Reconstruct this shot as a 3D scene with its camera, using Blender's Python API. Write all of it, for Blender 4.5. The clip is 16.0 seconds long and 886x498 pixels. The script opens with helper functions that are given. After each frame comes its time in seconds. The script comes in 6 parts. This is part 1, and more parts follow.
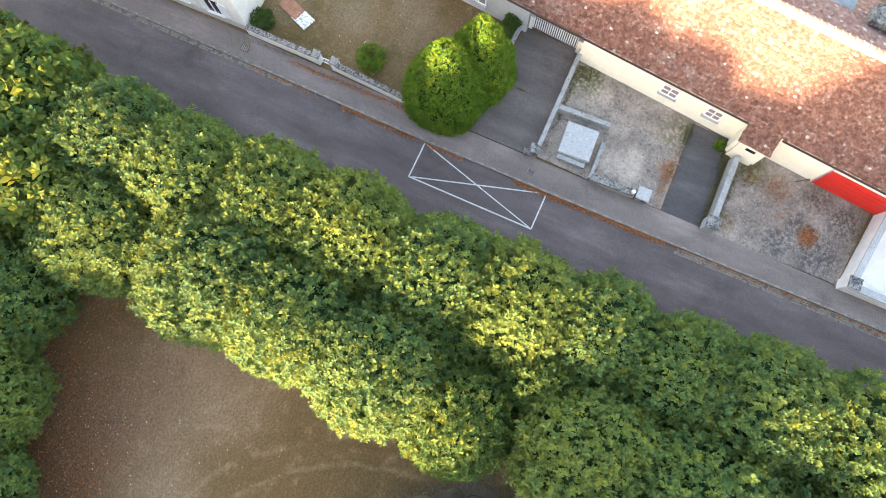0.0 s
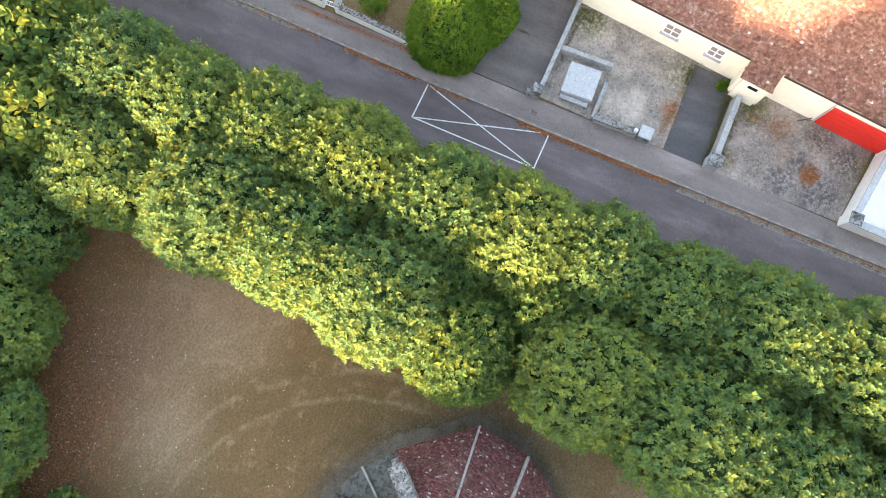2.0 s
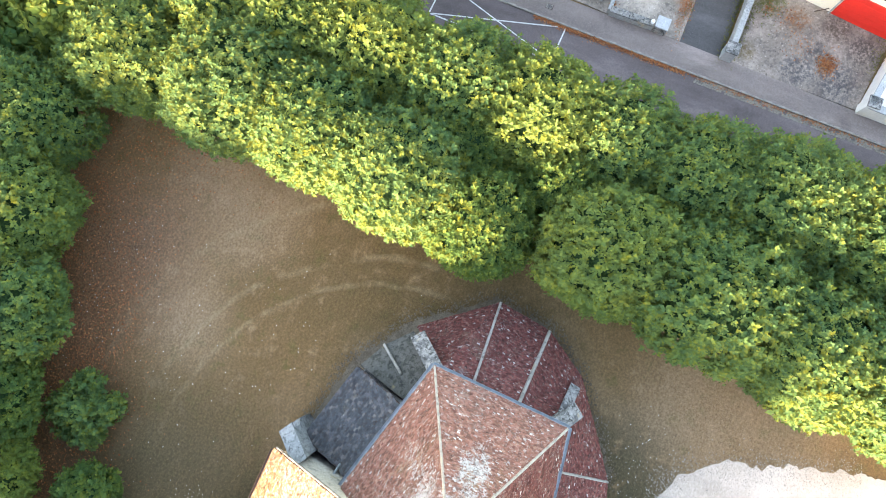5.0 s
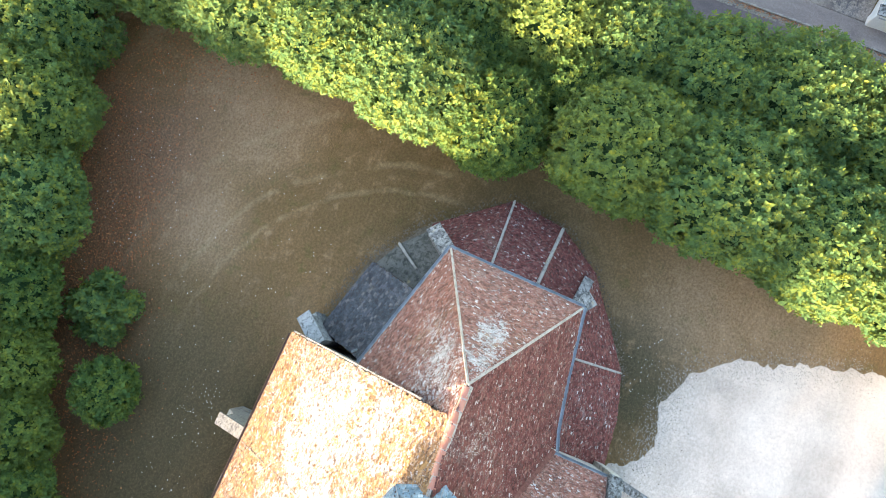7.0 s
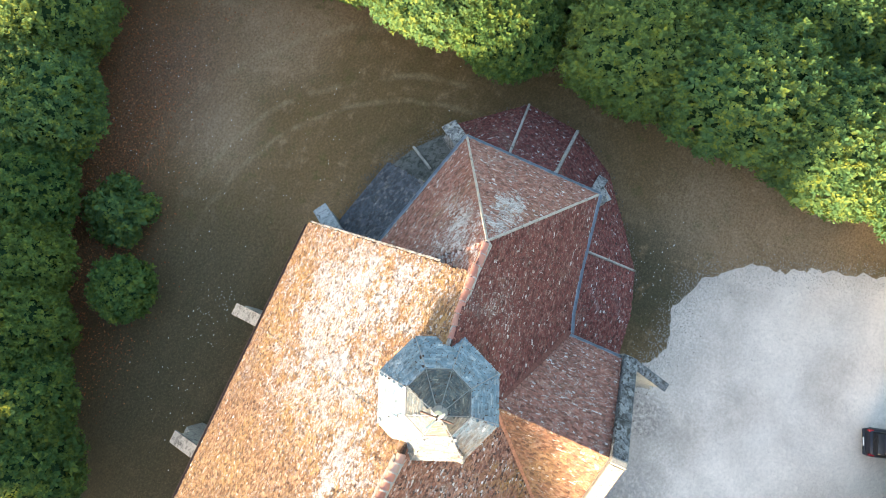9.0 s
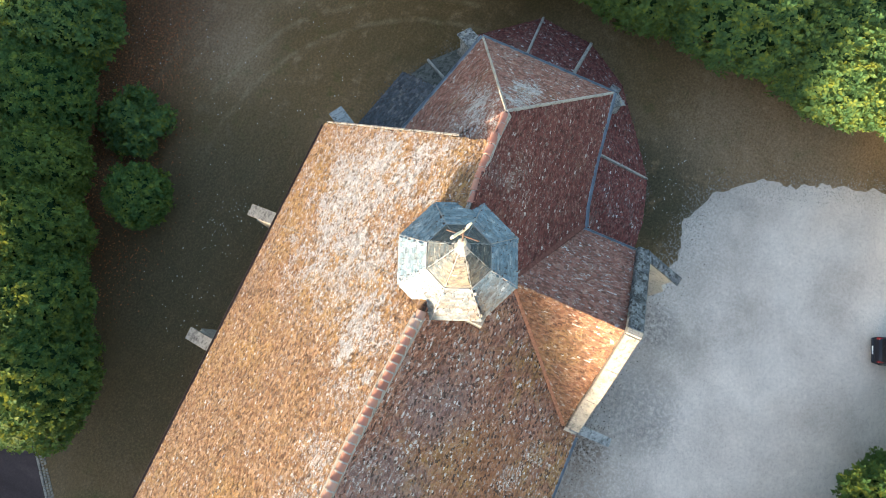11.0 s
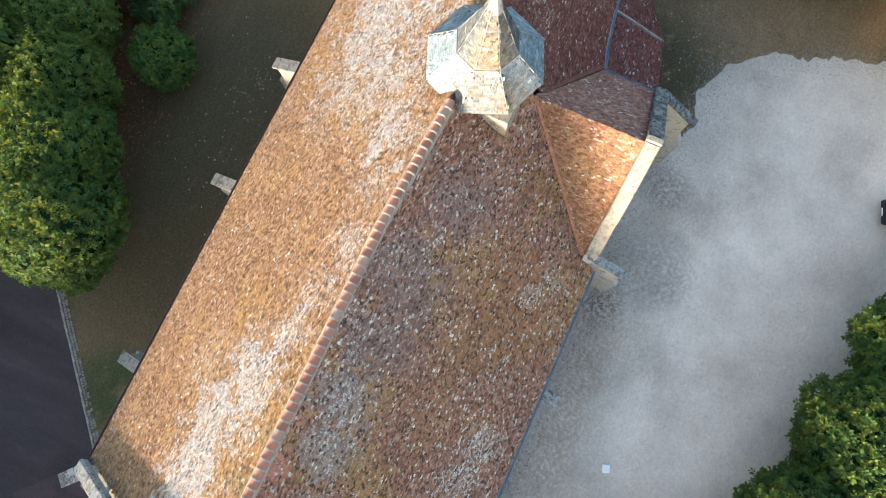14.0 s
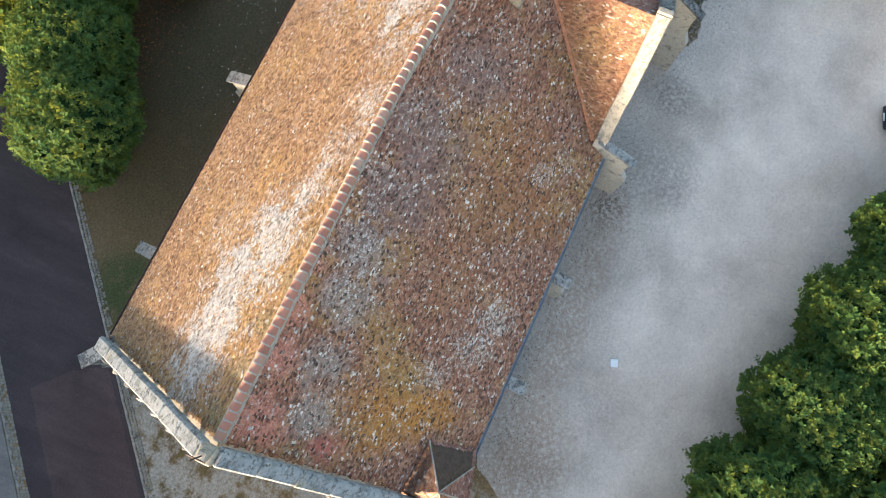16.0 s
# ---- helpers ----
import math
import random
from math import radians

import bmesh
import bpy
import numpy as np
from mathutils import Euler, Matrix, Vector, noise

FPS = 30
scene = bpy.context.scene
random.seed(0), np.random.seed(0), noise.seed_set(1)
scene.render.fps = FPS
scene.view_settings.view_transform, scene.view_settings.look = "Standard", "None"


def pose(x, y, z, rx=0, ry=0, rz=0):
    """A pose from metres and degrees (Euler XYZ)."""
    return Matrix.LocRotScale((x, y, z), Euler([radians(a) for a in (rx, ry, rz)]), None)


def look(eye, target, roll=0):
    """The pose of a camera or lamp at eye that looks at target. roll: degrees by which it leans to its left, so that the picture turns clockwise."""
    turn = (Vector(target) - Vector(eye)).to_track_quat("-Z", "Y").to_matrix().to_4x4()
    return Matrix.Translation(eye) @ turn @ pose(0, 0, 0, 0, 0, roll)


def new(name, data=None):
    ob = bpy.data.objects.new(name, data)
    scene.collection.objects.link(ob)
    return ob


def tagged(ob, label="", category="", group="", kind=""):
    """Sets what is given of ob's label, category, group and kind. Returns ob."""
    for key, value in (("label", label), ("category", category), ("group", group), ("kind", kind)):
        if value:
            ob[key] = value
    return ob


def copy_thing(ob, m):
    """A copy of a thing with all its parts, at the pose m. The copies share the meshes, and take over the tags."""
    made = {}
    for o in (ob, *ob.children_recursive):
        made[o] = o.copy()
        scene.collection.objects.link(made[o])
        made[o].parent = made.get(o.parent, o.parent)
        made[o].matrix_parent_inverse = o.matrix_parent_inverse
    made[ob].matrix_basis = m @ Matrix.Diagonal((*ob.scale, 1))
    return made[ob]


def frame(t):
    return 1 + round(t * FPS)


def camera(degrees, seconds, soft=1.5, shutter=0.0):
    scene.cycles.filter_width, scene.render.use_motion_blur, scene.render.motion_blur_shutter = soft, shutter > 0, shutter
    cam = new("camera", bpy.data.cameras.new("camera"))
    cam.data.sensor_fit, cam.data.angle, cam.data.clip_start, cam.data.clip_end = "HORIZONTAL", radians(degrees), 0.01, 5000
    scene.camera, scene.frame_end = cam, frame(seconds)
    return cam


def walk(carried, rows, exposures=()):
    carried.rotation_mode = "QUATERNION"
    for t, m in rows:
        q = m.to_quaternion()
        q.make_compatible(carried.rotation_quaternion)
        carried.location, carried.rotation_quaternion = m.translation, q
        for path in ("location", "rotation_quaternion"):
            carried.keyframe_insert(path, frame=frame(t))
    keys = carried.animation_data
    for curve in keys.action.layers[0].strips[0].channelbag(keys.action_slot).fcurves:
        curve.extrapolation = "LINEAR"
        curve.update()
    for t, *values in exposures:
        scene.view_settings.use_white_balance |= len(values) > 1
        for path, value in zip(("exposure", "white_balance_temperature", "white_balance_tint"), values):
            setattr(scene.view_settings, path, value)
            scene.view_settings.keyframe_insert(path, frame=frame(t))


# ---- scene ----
cam = camera(72.97, 16.0, soft=0.65)
ROWS = [
    (0.0, 25.177, 7.112, 41.745, 10.782, 0.642, -66.428),
    (0.5, 24.258, 6.713, 41.632, 10.695, 0.669, -66.405),
    (1.0, 23.332, 6.325, 41.515, 10.602, 0.699, -66.39),
    (1.5, 22.39, 5.959, 41.391, 10.498, 0.733, -66.392),
    (2.0, 21.424, 5.627, 41.254, 10.376, 0.776, -66.419),
    (2.5, 20.424, 5.332, 41.102, 10.237, 0.828, -66.474),
    (3.0, 19.367, 5.056, 40.934, 10.108, 0.888, -66.546),
    (4.0, 16.982, 4.449, 40.548, 10.007, 1.023, -66.68),
    (4.6, 15.325, 3.992, 40.288, 10.11, 1.106, -66.717),
    (5.5, 12.602, 3.204, 39.899, 10.358, 1.216, -66.706),
    (6.0, 11.029, 2.748, 39.707, 10.45, 1.259, -66.673),
    (6.5, 9.45, 2.297, 39.541, 10.46, 1.287, -66.627),
    (7.0, 7.887, 1.855, 39.389, 10.407, 1.308, -66.569),
    (7.5, 6.361, 1.422, 39.23, 10.323, 1.333, -66.501),
    (8.0, 4.889, 0.997, 39.046, 10.243, 1.372, -66.426),
    (8.5, 3.484, 0.581, 38.824, 10.193, 1.431, -66.344),
    (9.0, 2.124, 0.174, 38.583, 10.172, 1.494, -66.253),
    (10.0, -0.572, -0.601, 38.148, 10.179, 1.54, -66.037),
    (10.6, -2.238, -1.043, 37.974, 10.194, 1.471, -65.883),
    (11.5, -4.782, -1.706, 37.787, 10.211, 1.31, -65.641),
    (12.0, -6.188, -2.095, 37.68, 10.213, 1.246, -65.515),
    (12.5, -7.572, -2.51, 37.548, 10.206, 1.228, -65.405),
    (13.0, -8.945, -2.945, 37.399, 10.191, 1.242, -65.313),
    (13.5, -10.323, -3.389, 37.245, 10.173, 1.26, -65.241),
    (14.0, -11.723, -3.835, 37.102, 10.152, 1.258, -65.191),
    (14.5, -13.155, -4.273, 36.978, 10.132, 1.216, -65.164),
    (15.0, -14.615, -4.705, 36.872, 10.112, 1.14, -65.155),
    (15.5, -16.093, -5.132, 36.777, 10.093, 1.04, -65.158),
    (16.0, -17.581, -5.558, 36.688, 10.074, 0.928, -65.166),
]
EXPOSURES = [(0.0, 3.68, 7800, 23), (3.0, 3.86, 7800, 22), (5.5, 3.96, 7400, 20), (7.0, 3.66, 7050, 17), (9.0, 3.1, 6650, 14), (12.0, 2.5, 6450, 12), (16.0, 2.55, 6550, 14)]
walk(cam, [(t, pose(x, y, z, rx, ry, rz)) for t, x, y, z, rx, ry, rz in ROWS], EXPOSURES)

# ---- light ----
SUN_AZ, SUN_EL = 166.0, 7.2
world = bpy.data.worlds.new("world")
scene.world = world
world.use_nodes = True
wn = world.node_tree
sky = wn.nodes.new("ShaderNodeTexSky")
sky.sky_type = "NISHITA"
sky.sun_disc = False
sky.sun_elevation = radians(SUN_EL)
sky.sun_rotation = radians(90 - SUN_AZ)
wn.links.new(sky.outputs[0], wn.nodes["Background"].inputs[0])
wn.nodes["Background"].inputs[1].default_value = 0.15
sun = new("sun", bpy.data.lights.new("sun", "SUN"))
sun.data.energy, sun.data.angle, sun.data.color = 3.85, radians(3.0), (1.0, 0.81, 0.57)
sun_dir = Vector((math.cos(radians(SUN_AZ)) * math.cos(radians(SUN_EL)), math.sin(radians(SUN_AZ)) * math.cos(radians(SUN_EL)), math.sin(radians(SUN_EL))))
sun.matrix_world = look(sun_dir * 100, (0, 0, 0))


# ---- materials ----
class Mat:
    """A procedural material; sockets are passed along as values."""

    def __init__(self, name, rough=0.85, metal=0.0, spec=0.3):
        self.mat = bpy.data.materials.new(name)
        self.mat.use_nodes = True
        self.nt = self.mat.node_tree
        self.bsdf = self.nt.nodes["Principled BSDF"]
        self.bsdf.inputs["Roughness"].default_value = rough
        self.bsdf.inputs["Metallic"].default_value = metal
        self.bsdf.inputs["Specular IOR Level"].default_value = spec
        self.co = self.nt.nodes.new("ShaderNodeTexCoord").outputs["Object"]
        self.height = None

    def node(self, kind):
        return self.nt.nodes.new(kind)

    def put(self, sock, v):
        if isinstance(v, bpy.types.NodeSocket):
            self.nt.links.new(v, sock)
        elif isinstance(v, (tuple, list)) and len(v) == 3 and sock.type == "RGBA":
            sock.default_value = (*v, 1)
        else:
            sock.default_value = v

    def noise(self, scale, detail=4, rough=0.6, co=None, distort=0.0):
        n = self.node("ShaderNodeTexNoise")
        self.put(n.inputs["Vector"], co or self.co)
        n.inputs["Scale"].default_value, n.inputs["Detail"].default_value, n.inputs["Roughness"].default_value = scale, detail, rough
        n.inputs["Distortion"].default_value = distort
        return n.outputs["Fac"]

    def cells(self, scale, feature="F1", out="Distance", co=None):
        n = self.node("ShaderNodeTexVoronoi")
        n.feature = feature
        self.put(n.inputs["Vector"], co or self.co)
        n.inputs["Scale"].default_value = scale
        return n.outputs[out]

    def stretch(self, sx, sy, sz, turn=0.0):
        n = self.node("ShaderNodeMapping")
        self.put(n.inputs["Vector"], self.co)
        n.inputs["Scale"].default_value = (sx, sy, sz)
        n.inputs["Rotation"].default_value = (0, 0, radians(turn))
        return n.outputs[0]

    def calc(self, op, a, b=0.0, c=0.0):
        n = self.node("ShaderNodeMath")
        n.operation = op
        for s, v in zip(n.inputs, (a, b, c)):
            self.put(s, v)
        return n.outputs[0]

    def band(self, v, lo, hi, to0=0.0, to1=1.0):
        n = self.node("ShaderNodeMapRange")
        n.interpolation_type = "SMOOTHSTEP"
        for s, x in zip(n.inputs, (v, lo, hi, to0, to1)):
            self.put(s, x)
        return n.outputs[0]

    def axis(self, k):
        n = self.node("ShaderNodeSeparateXYZ")
        self.put(n.inputs[0], self.co)
        return n.outputs[k]

    def near(self, x, y, z=None, grow=1.0, squash=1.0):
        """The distance on plan from (x, y)."""
        dx = self.calc("SUBTRACT", self.axis(0), x)
        dy = self.calc("MULTIPLY", self.calc("SUBTRACT", self.axis(1), y), squash)
        return self.calc("SQRT", self.calc("ADD", self.calc("MULTIPLY", dx, dx), self.calc("MULTIPLY", dy, dy)))

    def mix(self, fac, a, b, mode="MIX"):
        n = self.node("ShaderNodeMix")
        n.data_type, n.blend_type = "RGBA", mode
        self.put(n.inputs[0], fac)
        self.put(n.inputs[6], a)
        self.put(n.inputs[7], b)
        return n.outputs[2]

    def ramp(self, fac, *stops):
        n = self.node("ShaderNodeValToRGB")
        els = n.color_ramp.elements
        while len(els) < len(stops):
            els.new(0.5)
        for e, (p, c) in zip(els, stops):
            e.position, e.color = p, (*c, 1)
        self.put(n.inputs[0], fac)
        return n.outputs[0]

    def island(self):
        return self.node("ShaderNodeNewGeometry").outputs["Random Per Island"]

    def thing(self):
        return self.node("ShaderNodeObjectInfo").outputs["Random"]

    def done(self, color, height=None, bump=0.5, dist=0.02, rough=None):
        self.put(self.bsdf.inputs["Base Color"], color)
        if rough is not None:
            self.put(self.bsdf.inputs["Roughness"], rough)
        if height is not None:
            n = self.node("ShaderNodeBump")
            n.inputs["Strength"].default_value, n.inputs["Distance"].default_value = bump, dist
            self.put(n.inputs["Height"], height)
            self.nt.links.new(n.outputs[0], self.bsdf.inputs["Normal"])
        return self.mat


def ground_material():
    m = Mat("dry_lawn")
    big = m.noise(0.09, 5, 0.65)
    mid = m.noise(0.7, 6, 0.7)
    fine = m.noise(9, 5, 0.75)
    c = m.ramp(big, (0.32, (0.125, 0.077, 0.029)), (0.5, (0.165, 0.102, 0.044)), (0.68, (0.225, 0.15, 0.083)))
    c = m.mix(m.band(mid, 0.52, 0.72), c, (0.1, 0.082, 0.024))
    c = m.mix(m.band(mid, 0.48, 0.3), c, (0.23, 0.155, 0.085))
    # greener strip along the north side of the nave and at the chevet
    g = m.calc("MULTIPLY", m.band(m.near(-6, 14.5, squash=2.4), 16, 4), m.band(mid, 0.35, 0.6))
    c = m.mix(m.calc("MULTIPLY", g, 0.65), c, (0.045, 0.05, 0.018))
    # darker brown lawn round (-7, 17), with a wandering edge
    north_dark = m.calc("MULTIPLY", m.band(m.calc("ADD", m.near(-7, 17, squash=1.6), m.calc("MULTIPLY", mid, 5.0)), 21, 10), 0.86)
    c = m.mix(north_dark, c, (0.055, 0.043, 0.02))
    g3 = m.calc("MULTIPLY", m.band(m.near(-22.3, 14.0, squash=0.8), 3.4, 1.2), m.band(mid, 0.3, 0.5, 0.3, 0.9))
    c = m.mix(g3, c, (0.04, 0.058, 0.016))
    g2 = m.calc("MULTIPLY", m.band(m.near(11.5, -8.6), 6, 1.5), m.band(mid, 0.25, 0.5))
    c = m.mix(m.calc("MULTIPLY", g2, 0.85), c, (0.05, 0.046, 0.024))
    # darker turf round the apse and towards the trees
    g4 = m.calc("MULTIPLY", m.band(m.near(17, 6, squash=0.8), 11, 3), m.band(mid, 0.3, 0.6, 0.25, 0.7))
    c = m.mix(g4, c, (0.085, 0.06, 0.022))
    # pale worn patches
    for x, y, r in ((12.5, 24.5, 7.5), (9, 21, 4.5), (17, 20, 5), (17, -12, 7), (19, -18, 6), (20, 24, 5), (14, -19, 5), (46.5, 24.5, 3), (45, 29, 2.2), (48.5, 20, 2.5)):
        c = m.mix(m.calc("MULTIPLY", m.band(m.near(x, y), r, 0.5), m.band(fine, 0.3, 0.7, 0.1, 0.75)), c, (0.285, 0.205, 0.135))
    # wheel tracks worn into the grass
    for x, y, r, w in ((3, 5, 16.3, 0.22), (3, 5, 14.5, 0.2), (4.5, 7.5, 17.6, 0.3)):
        d = m.calc("ABSOLUTE", m.calc("SUBTRACT", m.calc("ADD", m.near(x, y), m.calc("MULTIPLY", m.noise(0.35, 2), 0.9)), r + 0.45))
        k = m.calc("MULTIPLY", m.band(d, w * 1.6, 0.02), m.band(m.noise(0.5, 3), 0.36, 0.62, 0.0, 0.42))
        k = m.calc("MULTIPLY", m.calc("MULTIPLY", k, m.band(m.axis(1), 2, 8)), m.band(m.axis(0), 0, 6))
        c = m.mix(k, c, (0.26, 0.2, 0.12))
    # dead leaves under the trees
    litter = m.band(m.calc("ADD", m.axis(1), m.calc("MULTIPLY", mid, 3.0)), 21.5, 28.5)
    litter = m.calc("MULTIPLY", litter, m.band(m.axis(0), 22, 12))
    k = m.calc("MULTIPLY", litter, m.band(fine, 0.4, 0.58, 0.25, 1.0))
    c = m.mix(k, c, m.ramp(m.cells(11, out="Color"), (0.2, (0.055, 0.022, 0.012)), (0.6, (0.12, 0.045, 0.022)), (0.9, (0.2, 0.085, 0.04))))
    # bare beaten earth west of the front
    bare = m.calc("MULTIPLY", m.band(m.axis(0), -23.5, -25), m.band(mid, 0.6, 0.46))
    bare = m.calc("MULTIPLY", bare, m.band(m.axis(1), 13.5, 11.5))
    c = m.mix(bare, c, m.ramp(fine, (0.3, (0.24, 0.21, 0.17)), (0.7, (0.42, 0.38, 0.32))))
    grain = m.noise(5.5, 8, 0.85)
    c = m.mix(1.0, c, m.ramp(grain, (0.3, (0.45, 0.43, 0.4)), (0.5, (0.95, 0.95, 0.95)), (0.7, (1.75, 1.75, 1.8))), "MULTIPLY")
    c = m.mix(m.band(fine, 0.5, 0.75, 0, 0.4), c, (0.27, 0.185, 0.09))
    c = m.mix(m.band(m.noise(26, 3), 0.68, 0.75, 0, 0.5), c, (0.34, 0.29, 0.22))
    c = m.mix(m.band(m.noise(17, 4), 0.45, 0.3, 0, 0.6), c, (0.04, 0.03, 0.016))
    return m.done(c, m.noise(14, 6, 0.8), 0.9, 0.06)


def gravel_material(name, pale, dark, stain, scale=14, patches=(), lane=0):
    m = Mat(name, 0.95, spec=0.15)
    mid, big = m.noise(0.5, 6, 0.65), m.noise(0.14, 4, 0.6)
    c = m.mix(m.band(mid, 0.35, 0.65), pale, dark)
    c = m.mix(m.band(big, 0.5, 0.7, 0, 0.4), c, stain)
    st = m.cells(scale, out="Color")
    c = m.mix(0.4, c, m.ramp(st, (0.1, dark), (0.5, pale), (0.95, stain)))
    c = m.mix(m.band(m.noise(scale * 1.7, 2), 0.62, 0.7, 0, 0.8), c, tuple(v * 0.25 for v in dark))
    c = m.mix(m.band(m.noise(scale * 1.3, 2), 0.63, 0.7, 0, 0.7), c, tuple(min(0.8, v * 1.4) for v in pale))
    if lane:
        # a pale lane; towards the church the gravel is darker
        k = m.band(m.calc("ADD", m.axis(1), m.calc("MULTIPLY", m.calc("SUBTRACT", m.noise(0.16, 6, 0.7), 0.5), 13.0)), lane, lane + 5.0)
        c = m.mix(m.calc("MULTIPLY", k, m.band(m.noise(6, 6, 0.85), 0.35, 0.62, 0.2, 0.95)), c, tuple(v * 0.74 for v in dark))
    for x, y, r, col in patches:
        c = m.mix(m.calc("MULTIPLY", m.band(m.calc("ADD", m.near(x, y), m.calc("MULTIPLY", mid, 1.6)), r + 0.9, r * 0.3 + 0.8), m.band(m.noise(4, 6, 0.8), 0.4, 0.58, 0.05, 0.85)), c, col)
    c = m.mix(1.0, c, m.ramp(m.noise(0.22, 6, 0.62), (0.36, (0.84, 0.83, 0.82)), (0.5, (1.0, 1.0, 1.0)), (0.64, (1.12, 1.12, 1.12))), "MULTIPLY")
    c = m.mix(1.0, c, m.ramp(m.noise(5, 8, 0.85), (0.3, (0.74, 0.73, 0.72)), (0.5, (1.0, 1.0, 1.0)), (0.7, (1.2, 1.2, 1.2))), "MULTIPLY")
    return m.done(c, m.noise(scale * 1.2, 4, 0.7), 0.5, 0.02)


def asphalt_material(name, base=0.05, tint=(1.0, 0.98, 1.0), along=0.0):
    m = Mat(name, 0.9, spec=0.25)
    worn = m.noise(1.0, 5, 0.65, m.stretch(0.5, 0.12, 1, along))
    big = m.noise(0.3, 4, 0.6)
    c = m.ramp(worn, (0.3, tuple(base * 0.75 * t for t in tint)), (0.55, tuple(base * 1.15 * t for t in tint)), (0.72, tuple(base * 1.7 * t for t in tint)))
    c = m.mix(m.band(big, 0.55, 0.75, 0, 0.6), c, tuple(base * 0.55 * t for t in tint))
    c = m.mix(m.band(m.noise(40, 3), 0.55, 0.72, 0, 0.5), c, tuple(base * 2.6 * t for t in tint))
    c = m.mix(m.band(m.noise(3.5, 6, 0.8), 0.63, 0.72, 0, 0.5), c, tuple(base * 0.4 * t for t in tint))
    c = m.mix(1.0, c, m.ramp(m.noise(7, 8, 0.85), (0.3, (0.7, 0.7, 0.7)), (0.7, (1.3, 1.3, 1.3))), "MULTIPLY")
    return m.done(c, m.noise(60, 3), 0.4, 0.01)


def stone_material(name, base=(0.42, 0.39, 0.34), lichen=(0.16, 0.16, 0.15), amount=0.5, warm=(0.4, 0.3, 0.14)):
    m = Mat(name, 0.93, spec=0.2)
    mid, fine = m.noise(1.6, 6, 0.7), m.noise(12, 5, 0.75)
    c = m.mix(m.band(fine, 0.35, 0.7), base, tuple(v * 0.72 for v in base))
    c = m.mix(m.band(mid, 0.62 - 0.2 * amount, 0.72 - 0.15 * amount, 0, 0.85), c, lichen)
    c = m.mix(m.band(m.noise(0.9, 4), 0.64, 0.72, 0, 0.5), c, warm)
    c = m.mix(m.band(m.cells(7), 0.16, 0.08, 0, 0.6), c, (0.06, 0.06, 0.055))
    c = m.mix(m.band(m.noise(4.5, 7, 0.8), 0.6 - 0.1 * amount, 0.66 - 0.1 * amount, 0, amount), c, (0.035, 0.035, 0.033))
    c = m.mix(m.band(m.noise(6, 6, 0.8), 0.56, 0.62, 0, 0.6), c, tuple(min(0.8, v * 1.5) for v in base))
    return m.done(c, m.noise(9, 6, 0.8), 0.7, 0.03)


